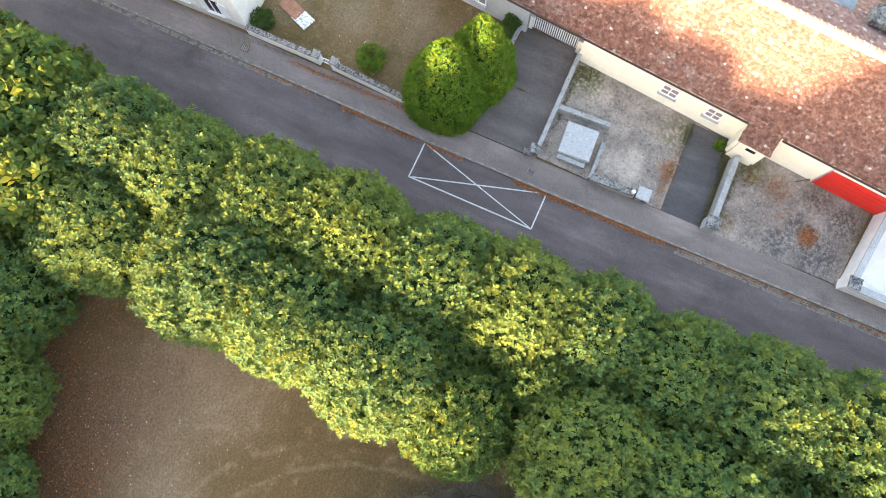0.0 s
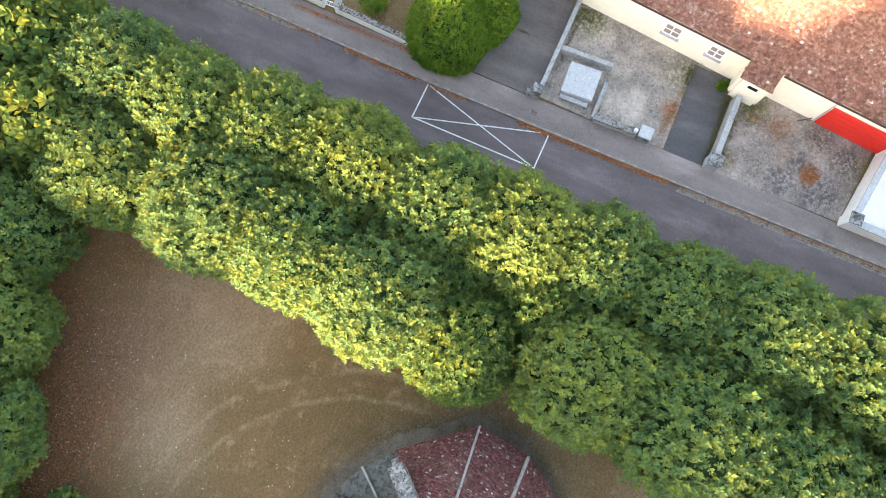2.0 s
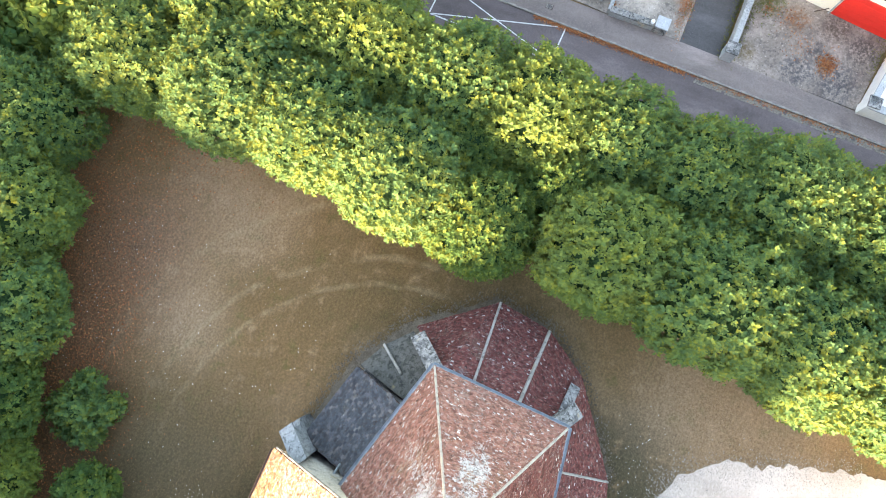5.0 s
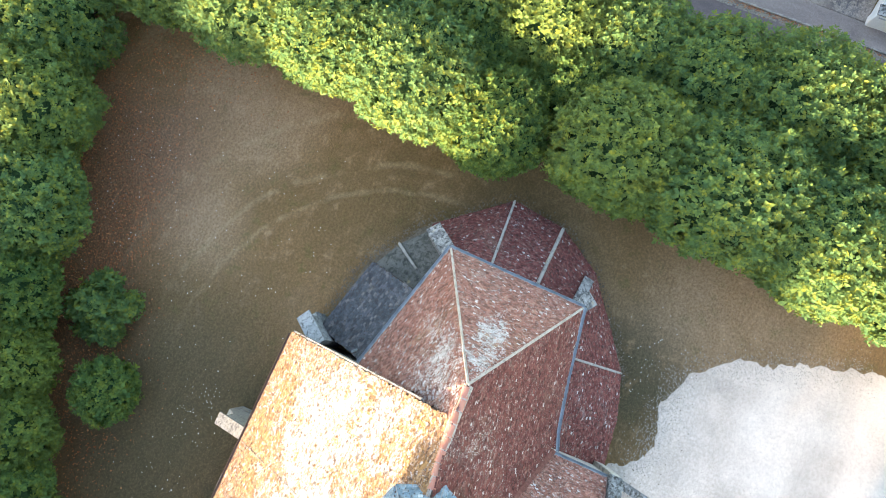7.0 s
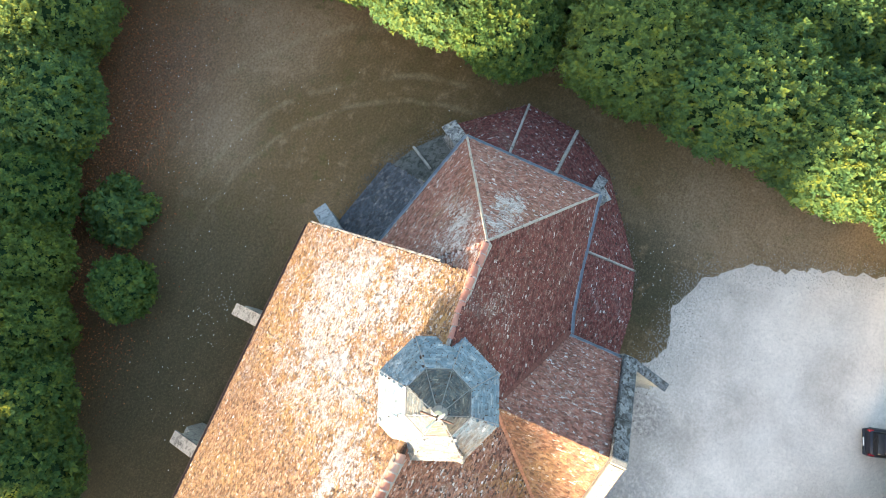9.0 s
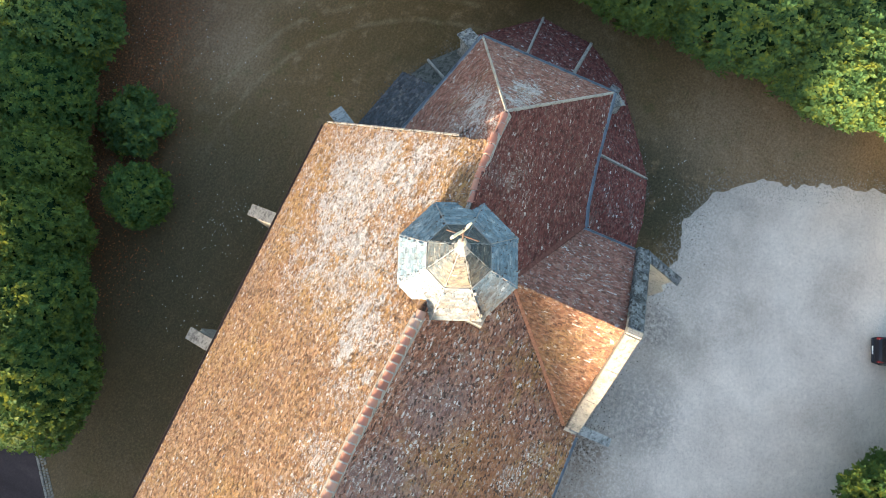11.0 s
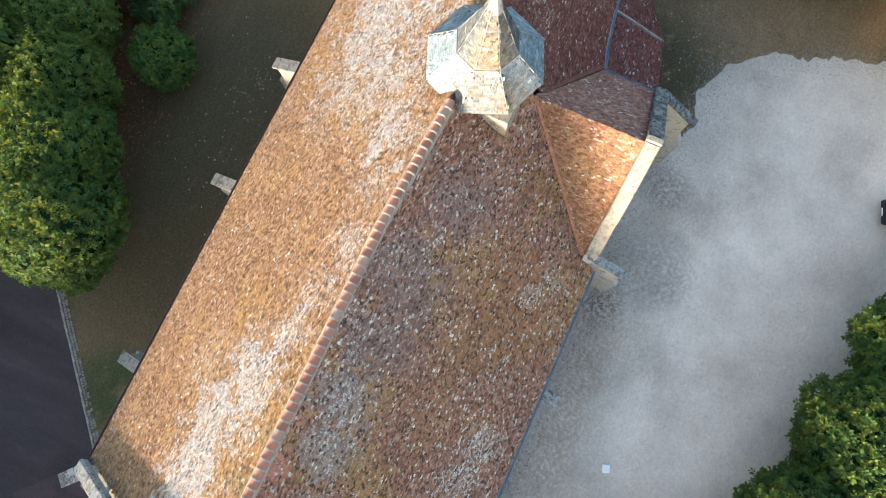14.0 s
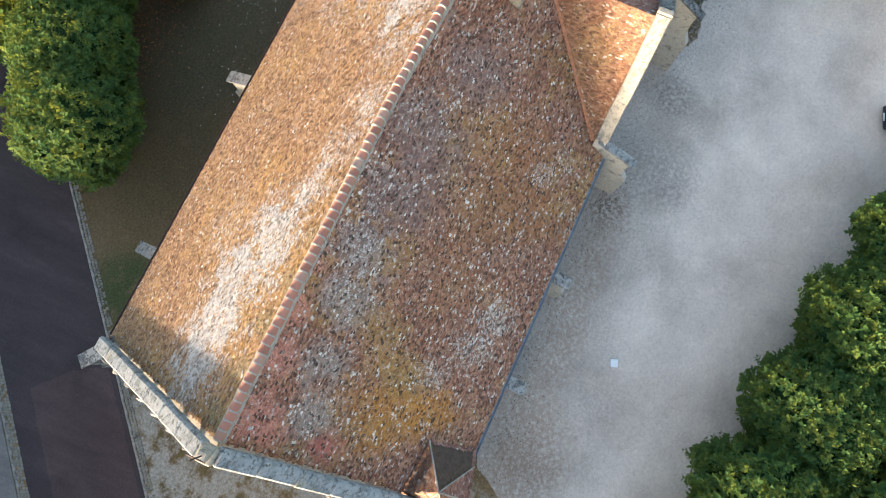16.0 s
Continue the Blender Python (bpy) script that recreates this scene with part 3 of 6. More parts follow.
def finish(name, mesh, material, parent=None, label="", kind="", smooth=False):
    for mt in material if isinstance(material, (list, tuple)) else [material]:
        mesh.materials.append(mt)
    if smooth:
        mesh.polygons.foreach_set("use_smooth", [True] * len(mesh.polygons))
    ob = new(name, mesh)
    if parent:
        ob.parent = parent
    return tagged(ob, label, kind=kind)


def part(name, bm, material, parent=None, label="", kind="", smooth=False):
    mesh = bpy.data.meshes.new(name)
    bm.to_mesh(mesh)
    bm.free()
    return finish(name, mesh, material, parent, label, kind, smooth)


def box(bm, x0, x1, y0, y1, z0, z1, m=None, bevel=0.0):
    r = bmesh.ops.create_cube(bm, size=1, matrix=(m or Matrix()) @ Matrix.Translation(((x0 + x1) / 2, (y0 + y1) / 2, (z0 + z1) / 2)) @ Matrix.Diagonal((x1 - x0, y1 - y0, z1 - z0, 1)))
    if bevel:
        vs = set(r["verts"])
        es = [e for e in bm.edges if e.verts[0] in vs and e.verts[1] in vs]
        bmesh.ops.bevel(bm, geom=es, offset=bevel, segments=1, affect="EDGES")
    return bm


def boxed(name, x0, x1, y0, y1, z0, z1, material, parent=None, label="", m=None, bevel=0.02, kind=""):
    return part(name, box(bmesh.new(), x0, x1, y0, y1, z0, z1, m, bevel), material, parent, label, kind)


def prism(bm, outline, down, up=Vector((0, 0, 0))):
    """A solid from a polygon's top corners, pushed along the vector down."""
    top = [bm.verts.new(Vector(p) + up) for p in outline]
    low = [bm.verts.new(Vector(p) + Vector(down)) for p in outline]
    bm.faces.new(top)
    bm.faces.new(low[::-1])
    n = len(top)
    for i in range(n):
        bm.faces.new((top[i], low[i], low[(i + 1) % n], top[(i + 1) % n]))
    bmesh.ops.recalc_face_normals(bm, faces=bm.faces[:])
    return bm


def flat(name, outline, z, material, parent=None, label="", kind="", thick=0.15, ragged=0.0, step=0.22):
    """A sheet on the ground with thickness; ragged wanders its edge."""
    pts = [Vector((x, y, z)) for x, y in outline]
    if ragged:
        fine = []
        for a, b in zip(pts, pts[1:] + pts[:1]):
            n = max(1, int((b - a).length / step))
            fine += [a.lerp(b, i / n) for i in range(n)]
        pts = [p + Vector((noise.noise(p * 0.45) + 0.7 * noise.noise(p * 1.7) + 0.5 * noise.noise(p * 5.1), noise.noise(p * 0.45 + Vector((7, 3, 1))) + 0.7 * noise.noise(p * 1.7 + Vector((2, 9, 4))), 0)) * ragged for p in fine]
    return part(name, prism(bmesh.new(), pts, (0, 0, -thick)), material, parent, label, kind)


def sweep(bm, path, profile, closed=True):
    """A profile of (sideways, up) pairs carried along a path."""
    path = [Vector(p) for p in path]
    rings = []
    for i, p in enumerate(path):
        d = (path[min(i + 1, len(path) - 1)] - path[max(i - 1, 0)]).normalized()
        side = d.cross(Vector((0, 0, 1)))
        side = side.normalized() if side.length > 1e-4 else Vector((1, 0, 0))
        up = side.cross(d)
        rings.append([bm.verts.new(p + side * a + up * b) for a, b in profile])
    n = len(profile)
    for r, s in zip(rings, rings[1:]):
        for k in range(n if closed else n - 1):
            bm.faces.new((r[k], r[(k + 1) % n], s[(k + 1) % n], s[k]))
    if closed:
        bm.faces.new(rings[0][::-1])
        bm.faces.new(rings[-1])
    bmesh.ops.recalc_face_normals(bm, faces=bm.faces[:])
    return bm


def tube(bm, path, r, n=8):
    return sweep(bm, path, [(r * math.cos(2 * math.pi * k / n), r * math.sin(2 * math.pi * k / n)) for k in range(n)])


def cone(bm, x, y, z0, z1, r0, r1, n=16, turn=0.0):
    bmesh.ops.create_cone(bm, cap_ends=True, segments=n, radius1=r0, radius2=max(r1, 1e-4), depth=z1 - z0, matrix=Matrix.Translation((x, y, (z0 + z1) / 2)) @ Matrix.Rotation(turn, 4, "Z"))
    return bm


def raw(name, verts, faces, material, parent=None, label="", kind="", smooth=False):
    mesh = bpy.data.meshes.new(name)
    nv, nf, k = len(verts), len(faces), faces.shape[1]
    mesh.vertices.add(nv)
    mesh.vertices.foreach_set("co", np.asarray(verts, dtype=np.float32).ravel())
    mesh.loops.add(nf * k)
    mesh.loops.foreach_set("vertex_index", np.asarray(faces, dtype=np.int32).ravel())
    mesh.polygons.add(nf)
    mesh.polygons.foreach_set("loop_start", np.arange(0, nf * k, k, dtype=np.int32))
    mesh.update(calc_edges=True)
    mesh.validate()
    return finish(name, mesh, material, parent, label, kind, smooth)


def inside(poly, u, v):
    """Which of the points (u, v) lie in the polygon."""
    hit = np.zeros(len(u), bool)
    n = len(poly)
    for i in range(n):
        (x0, y0), (x1, y1) = poly[i], poly[(i + 1) % n]
        if y0 != y1:
            hit ^= ((y0 > v) != (y1 > v)) & (u < (x1 - x0) * (v - y0) / (y1 - y0) + x0)
    return hit


def tiling(name, corners, material, parent, label="", w=0.2, e=0.15, lift=0.035, seed=1, rough=1.0, holes=()):
    """Overlapping tiles on one roof face, given by its corners with the eave's two ends first; every tile is real."""
    rng = np.random.default_rng(seed)
    P = [Vector(c) for c in corners]
    o, ux = P[0], (P[1] - P[0]).normalized()
    nrm = (P[1] - P[0]).cross(P[-1] - P[0]).normalized()
    if nrm.z < 0:
        nrm = -nrm
    ux = Vector((0, 0, 1)).cross(nrm).normalized()
    vx = nrm.cross(ux)
    poly = [((p - o).dot(ux), (p - o).dot(vx)) for p in P]
    us, vs = [p[0] for p in poly], [p[1] for p in poly]
    rows = np.arange(min(vs) - e * 0.2, max(vs), e)
    cols = np.arange(min(us), max(us) + w, w)
    V, U = np.meshgrid(rows, cols, indexing="ij")
    U = U + (np.arange(len(rows)) % 2)[:, None] * w / 2 + rng.uniform(-0.3, 0.3, (len(rows), 1)) * w
    u, v = U.ravel(), V.ravel()
    k = inside(poly, u, v + e * 0.5)
    for hu, hv, hr in holes:
        k &= np.hypot(u - hu, v - hv) > hr
    u, v = u[k], v[k]
    n = len(u)
    u = u + rng.normal(0, 0.006 * rough, n)
    v = v + rng.normal(0, 0.009 * rough, n)
    half = w * 0.47 * (1 + rng.normal(0, 0.09, n)).clip(0.7, 1.15)
    low = lift * (1 + 0.35 * rough * rng.normal(0, 1, n)).clip(0.4, 2)
    skew = rng.normal(0, 0.02 * rough, n)
    tilt = rng.normal(0, 0.006 * rough, n)
    long = e * 1.35
    cor = []
    for su, sv, top in ((-1, 0, 1), (1, 0, 1), (1, 1, 1), (-1, 1, 1), (-1, 0, 0), (1, 0, 0)):
        uu = u + su * half + skew * sv * long
        vv = v + sv * long + skew * su * half
        hh = (low * (1 - 0.8 * sv) + tilt * su) * top - (1 - top) * 0.03
        cor.append((uu, vv, hh))
    A = np.array(cor)
    A = A.transpose(2, 0, 1)
    xyz = np.array(o)[None, None] + A[:, :, :1] * np.array(ux) + A[:, :, 1:2] * np.array(vx) + A[:, :, 2:] * np.array(nrm)
    base = np.arange(n)[:, None] * 6
    F = np.concatenate([base + np.array([[0, 1, 2, 3]]), base + np.array([[4, 5, 1, 0]])])
    return raw(name, xyz.reshape(-1, 3), F, material, parent, label, "stuff")


def deck(name, corners, material, parent, label="", thick=0.18, drop=0.02):
    material = material if material in (M["rubble"], M["old_roof"]) else M["underlay"]
    P = [Vector(c) for c in corners]
    n = (P[1] - P[0]).cross(P[-1] - P[0]).normalized()
    if n.z < 0:
        n = -n
    return part(name, prism(bmesh.new(), [p - n * drop for p in P], -n * thick), material, parent, label)


def leaves(points, normals, length, count, rng, droop=0.3, wide=0.4):
    """Rosettes of small folded leaves: vertices and faces."""
    n = len(points)
    ref = rng.normal(size=(n, 3))
    t1 = np.cross(normals, ref)
    t1 /= np.linalg.norm(t1, axis=1, keepdims=True) + 1e-9
    t2 = np.cross(normals, t1)
    V = []
    for k in range(count):
        a = 2 * np.pi * k / count + rng.normal(0, 0.35, n)
        d = np.cos(a)[:, None] * t1 + np.sin(a)[:, None] * t2
        s = np.cross(normals, d)
        L = length * (1 + 0.3 * rng.normal(size=n)).clip(0.4, 1.7)
        el = rng.normal(droop, 0.4, n)
        tip = points + d * (L * np.cos(el))[:, None] + normals * (L * np.sin(el))[:, None]
        mid = points + (tip - points) * 0.55
        sag = normals * (0.12 * L)[:, None]
        V.append(np.stack([points, mid + s * (wide * 0.5 * L)[:, None] + sag, tip, mid - s * (wide * 0.5 * L)[:, None] + sag], 1))
    V = np.concatenate(V, 0)
    b = np.arange(len(V))[:, None] * 4
    F = np.concatenate([b + np.array([[0, 1, 2]]), b + np.array([[0, 2, 3]])])
    return V.reshape(-1, 3), F


def crown_points(rng, r, h, base, lobes, per, bump=0.29):
    """Places on a lumpy crown: lobes set round an egg, only their outer sides kept."""
    c = np.array((0, 0, (h + base) / 2))
    ax = np.array((r, r, (h - base) / 2))
    dz = -0.45 + 1.45 * (np.arange(lobes) + rng.random(lobes)) / lobes
    da = 2.399963 * np.arange(lobes) + rng.normal(0, 0.25, lobes)
    d = np.stack([np.sqrt(1 - dz ** 2) * np.cos(da), np.sqrt(1 - dz ** 2) * np.sin(da), dz], 1)
    lr = bump * r * (0.7 + 0.6 * rng.random(lobes))
    ctr = c + d * (ax - lr[:, None] * 0.85) * (0.9 + 0.14 * rng.random((lobes, 1)))
    p = rng.normal(size=(lobes, per, 3))
    p /= np.linalg.norm(p, axis=2, keepdims=True)
    nr = p.reshape(-1, 3)
    pts = (ctr[:, None] + p * lr[:, None, None] * (0.86 + 0.22 * rng.random((lobes, per, 1)))).reshape(-1, 3)
    own = np.repeat(np.arange(lobes), per)
    dist = np.linalg.norm(pts[:, None] - ctr[None], axis=2) / lr[None]
    dist[np.arange(len(pts)), own] = 9
    out = ((pts - c) / ax)
    keep = (dist.min(1) > 0.8) & ((nr * out).sum(1) > -0.15) & (pts[:, 2] > base * 0.6)
    pts, nr, out = pts[keep], nr[keep], out[keep]
    nn = nr * 0.45 + out * 0.6 + np.array((0, 0, 0.5)) + rng.normal(0, 0.2, pts.shape)
    nn /= np.linalg.norm(nn, axis=1, keepdims=True)
    return pts, nn, ctr


def crown_shell(rng, r, h, base, count, lumps=60, angle=0.3):
    """Places set evenly over a lumpy, rather square-shouldered crown, with the way each shoot grows."""
    c = np.array((0, 0, (h + base) / 2))
    ax = np.array((r, r, (h - base) / 2))
    z = 1 - 1.72 * (np.arange(count) + 0.5) / count
    a = 2.399963 * np.arange(count) + rng.normal(0, 0.1, count)
    d = np.stack([np.sqrt(1 - z ** 2) * np.cos(a), np.sqrt(1 - z ** 2) * np.sin(a), z], 1)
    d += rng.normal(0, 0.03, d.shape)
    d /= np.linalg.norm(d, axis=1, keepdims=True)
    q = rng.normal(size=(lumps, 3))
    q[:, 2] = np.abs(q[:, 2]) - 0.35
    q /= np.linalg.norm(q, axis=1, keepdims=True)
    ang = np.arccos((d @ q.T).clip(-1, 1)) / (angle * (0.7 + 0.6 * rng.random(lumps)))
    k = ang.argmin(1)
    lump = np.exp(-ang.min(1) ** 2)
    square = (np.abs(d) ** 2.25).sum(1) ** (-1 / 2.25)
    # slow swells and hollows, so that no crown is a plain dome
    wave = sum(np.sin(d @ (rng.normal(size=3) * f) + rng.uniform(0, 6.28)) / f for f in (2.2, 3.4, 5.0, 7.5, 11.0))
    pts = c + d * ax * (square * (0.88 + 0.11 * lump + 0.11 * wave + rng.normal(0, 0.025, count)))[:, None]
    nn = d * 0.6 + (d - q[k]) * 1.3 * lump[:, None] + np.array((0, 0, 0.42)) + rng.normal(0, 0.22, d.shape)
    nn /= np.linalg.norm(nn, axis=1, keepdims=True)
    return pts, nn


def rosettes(base, axis, size, leaf, rng, wide=0.62):
    """Leafy shoot ends: three whorls of folded leaves, the top one steep, the lowest drooping."""
    n = len(base)
    ref = rng.normal(size=(n, 3))
    t1 = np.cross(axis, ref)
    t1 /= np.linalg.norm(t1, axis=1, keepdims=True) + 1e-9
    t2 = np.cross(axis, t1)
    k = (1 + 0.28 * rng.normal(size=n)).clip(0.55, 1.6)
    V = []
    for count, up, rise, long in ((3, 0.34, 0.95, 0.85), (4, 0.12, 0.45, 1.1), (4, -0.2, 0.0, 1.25)):
        for c in range(count):
            a = 2 * np.pi * (c + up * 3) / count + rng.normal(0, 0.25, n)
            rad = np.cos(a)[:, None] * t1 + np.sin(a)[:, None] * t2
            el = rise + rng.normal(0, 0.2, n)
            d = rad * np.cos(el)[:, None] + axis * np.sin(el)[:, None]
            side = np.cross(axis, rad) + rng.normal(0, 0.12, (n, 3))
            nr = np.cross(d, side)
            ll = (leaf * long * k * (1 + 0.18 * rng.normal(size=n)).clip(0.6, 1.5))[:, None]
            foot = base + axis * (size * up * k)[:, None] + rad * 0.02
            tip, mid = foot + d * ll, foot + d * ll * 0.5
            V.append(np.stack([foot, mid + side * ll * wide * 0.5 + nr * ll * 0.08, tip - nr * ll * 0.1, mid - side * ll * wide * 0.5 + nr * ll * 0.08], 1))
    V = np.concatenate(V, 0)
    b = np.arange(len(V))[:, None] * 4
    F = np.concatenate([b + np.array([[0, 1, 2]]), b + np.array([[0, 2, 3]])])
    return V.reshape(-1, 3), F


def make_tree(r, h, base, seed, leaf, density=1.0, size=0.56, length=0.19, label="", category="tree", group="", clumps=()):
    """clumps: (x, y, z, share of the crown's size) of each leafy limb, where the crown is not one mass."""
    rng = np.random.default_rng(seed)
    tree = thing("tree", label, category, group)
    area = 2 * math.pi * r * r + 2 * math.pi * r * (h - base) * 0.6
    pts, nn = crown_shell(rng, r, h, base, int(area * 8.4 * density), int(26 + 7 * r))
    if clumps:
        sets = [crown_shell(rng, r * k, (h - base) * k, 0, int(area * 8.4 * density * k * k), 20) for _, _, _, k in clumps]
        pts = np.concatenate([p + np.array((x, y, z)) for (p, _), (x, y, z, _) in zip(sets, clumps)])
        nn = np.concatenate([n for _, n in sets])
    ctr = pts[::7]
    mid = np.array((0, 0, (h + base) / 2))
    pts = pts + nn * rng.normal(0, 0.1, (len(pts), 1))
    V, F = rosettes(pts, nn, size, length, rng)
    # sparse leaves deeper in the crown
    k = rng.integers(0, len(pts), len(pts))
    inner = mid + (pts[k] - mid) * rng.uniform(0.84, 0.95, (len(k), 1)) + rng.normal(0, 0.08, (len(k), 3))
    V2, F2 = leaves(inner, nn[k], length * 1.25, 3, rng, 0.1, 0.7)
    # opaque heart of the crown, the shade between leaves put into its dark green
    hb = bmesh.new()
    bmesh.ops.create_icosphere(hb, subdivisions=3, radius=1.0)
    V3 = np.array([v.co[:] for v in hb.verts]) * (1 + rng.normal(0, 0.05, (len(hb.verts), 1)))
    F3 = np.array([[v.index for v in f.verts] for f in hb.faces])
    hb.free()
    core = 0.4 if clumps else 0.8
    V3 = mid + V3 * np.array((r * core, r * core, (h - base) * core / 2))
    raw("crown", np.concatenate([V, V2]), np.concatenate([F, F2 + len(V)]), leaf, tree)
    raw("shaded_heart", V3, F3, M["shade_core"], tree)
    bm = bmesh.new()
    top = Vector((0.1, 0.0, h * 0.62))
    n = 10
    for a, b, r0, r1 in [((0, 0, -0.1), (0.05, 0.02, h * 0.3), 0.26, 0.2), ((0.05, 0.02, h * 0.3), tuple(top), 0.2, 0.09)]:
        limb(bm, a, b, r0, r1, n)
    for i in range(7):
        q = Vector(ctr[int(rng.integers(0, len(ctr)))])
        s = Vector((0.05, 0.02, h * (0.24 + 0.05 * i)))
        limb(bm, s, s.lerp(q, 0.9), 0.1, 0.03, 6)
    part("trunk", bm, M["bark"], tree, smooth=True)
    return tree


def limb(bm, a, b, r0, r1, n=8):
    a, b = Vector(a), Vector(b)
    d = b - a
    m = Matrix.Translation((a + b) / 2) @ d.to_track_quat("Z", "Y").to_matrix().to_4x4()
    bmesh.ops.create_cone(bm, cap_ends=True, segments=n, radius1=r0, radius2=r1, depth=d.length, matrix=m)


def scatter(name, places, size, material, label, seed=3, high=0.02, parent=None, category="leaves"):
    """Loose flat bits lying at the places (x, y, z)."""
    rng = np.random.default_rng(seed)
    p = np.asarray(places, float)
    p[:, 2] += high * rng.random(len(p)) + 0.006
    nn = rng.normal(0, 0.3, p.shape) + np.array((0, 0, 1))
    nn /= np.linalg.norm(nn, axis=1, keepdims=True)
    V, F = leaves(p, nn, size, 1, rng, 0.05, 0.7)
    ob = raw(name, V, F, material, parent, label, "stuff")
    if not parent:
        tagged(ob, category=category)
    return ob


def pebbles(name, places, size, material, label, seed=5, parent=None, category="stones"):
    rng = np.random.default_rng(seed)
    p = np.asarray(places, float)
    n = len(p)
    s = size * (0.5 + rng.random((n, 1)))
    a = rng.random(n) * 6.28
    V = []
    for dx, dy, dz in ((1, 0, 0), (0, 1, 0), (-1, 0, 0), (0, -1, 0), (0.15, 0.1, 0.8)):
        V.append(p + s * np.stack([dx * np.cos(a) - dy * np.sin(a), (dx * np.sin(a) + dy * np.cos(a)) * 0.8, np.full(n, dz)], 1))
    V = np.stack(V, 1).reshape(-1, 3)
    b = np.arange(n)[:, None] * 5
    F = np.concatenate([b + np.array([q]) for q in ((0, 1, 4), (1, 2, 4), (2, 3, 4), (3, 0, 4))])
    ob = raw(name, V, F, material, parent, label, "stuff")
    if not parent:
        tagged(ob, category=category)
    return ob


# ---- ground, roads ----
bm = bmesh.new()
bmesh.ops.create_grid(bm, x_segments=60, y_segments=60, size=1500)
part("ground", bm, M["lawn"], label="dry brown lawn with worn patches and wheel tracks", kind="structure")
street = flat("road", [(31.2, -90), (38.85, -90), (38.95, -20), (39.0, 5), (39.1, 15), (39.5, 30), (40.2, 60), (40.2, 110), (31.2, 110)], 0.02, M["asphalt"], label="worn grey asphalt street with pale wear streaks", kind="structure")
D = Vector((0.72, 0.694, 0)).normalized()
NW = Vector((-D.y, D.x, 0))
o = Vector((-23.45, 16.1, 0))


def along(s, t):
    q = o + D * s + NW * t
    return (q.x, q.y)


flat("road", [along(-60, 0), along(70, 0), along(70, 6.45), along(-60, 6.45)], 0.02, M["asphalt_w"], label="dark asphalt road passing the church front", kind="structure")
flat("road_patch", [along(-60, 0.3), along(-4.5, 0.3), along(-4.1, 2.6), along(-4.3, 5.1), along(-60, 5.3)], 0.024, M["asphalt_p"], label="newer brownish asphalt laid over the road", kind="structure", thick=0.02, ragged=0.05)
flat("pavement", [along(-60, 7.1), along(70, 7.1), along(70, 12), along(-60, 12)], 0.10, M["pavement_w"], label="grey asphalt pavement beyond the west road", kind="structure")
flat("pavement", [(39.1, -90), (41.0, -90), (40.6, -20), (41.0, -3), (41.05, 8), (41.2, 20), (41.6, 31), (41.9, 60), (41.9, 110), (40.3, 110), (40.25, 60), (39.65, 30), (39.25, 15), (39.15, 5), (39.1, -20)], 0.12, M["pavement"], label="worn grey asphalt pavement with cracks", kind="structure")
flat("gravel", [(-27, -30), (-24.5, -12), (-22, -9.0), (-16, -8.2), (-5, -7.8), (3, -7.8), (5.2, -9.0), (7.2, -11.4), (8.5, -11.6), (10.5, -11.2), (13, -12), (14.8, -14.5), (16.2, -18.5), (17.6, -22.7), (18.5, -32), (10, -40), (-20, -40)], 0.012, M["forecourt"], label="pale limestone gravel forecourt beside the church", kind="structure", thick=0.1, ragged=0.38)
rng = np.random.default_rng(11)
edge = []
for (x0, y0), (x1, y1) in (((6, -11), (13, -11.7)), ((13, -11.7), (17.6, -22.7)), ((-24, -9.5), (5, -9.2))):
    t = rng.random(1500)
    s = rng.normal(0, 0.6, 1500)
    L = math.hypot(x1 - x0, y1 - y0)
    edge.append(np.stack([x0 + (x1 - x0) * t - (y1 - y0) / L * s, y0 + (y1 - y0) * t + (x1 - x0) / L * s, np.full(1500, 0.01)], 1))
pebbles("loose_stones", np.concatenate(edge), 0.034, M["mortar"], "loose pale stones along the gravel edge")
dirt = np.concatenate([rng.normal((cx, cy, 0.015), (sx, sy, 0), (k, 3)) for cx, cy, sx, sy, k in ((-3, -10.2, 2.5, 0.6, 260), (4, -11.0, 1.6, 0.8, 130), (-5, -10.6, 0.9, 0.6, 220), (-14, -9.8, 6, 0.5, 260), (-20, -10.4, 2, 0.8, 200), (12, -12.3, 2.5, 0.6, 60))])
pebbles("dirt_clods", dirt, 0.035, M["clod"], "dark clods and moss scattered on the gravel", 31)
white = np.concatenate([rng.normal((cx, cy, 0.015), (sx, sy, 0), (k, 3)) for cx, cy, sx, sy, k in ((-2, 16, 1.6, 0.8, 60), (-0.5, 15.5, 0.4, 0.3, 16), (3, 22, 4, 3, 60), (11, 16, 5, 5, 90), (12.5, -9.5, 1.6, 1.2, 70), (-8, 16, 2, 1.0, 36), (11, 27, 5, 2, 110), (46, 24, 2.5, 4, 80))])
pebbles("loose_stones", white, 0.028, M["white_paint"], "tiny pale pebbles scattered over the dry lawn", 8)
red = np.concatenate([rng.normal((cx, cy, 0.012), (sx, sy, 0), (k, 3)) for cx, cy, sx, sy, k in ((14, 31, 5, 2.5, 2600), (5, 26.5, 3.5, 1.6, 1800), (-2, 24, 3, 1.5, 1300), (20, 27, 1.5, 3, 700), (-7, 21.5, 3, 1.3, 600))])
scatter("leaf_litter", red, 0.1, M["litter"], "fallen red-brown leaves under the trees", 4)

# kerbs
kerb = thing("kerb", "weathered grey stone kerb along the street", "kerb", kind="structure")
km = bpy.data.meshes.new("kerb_stone")
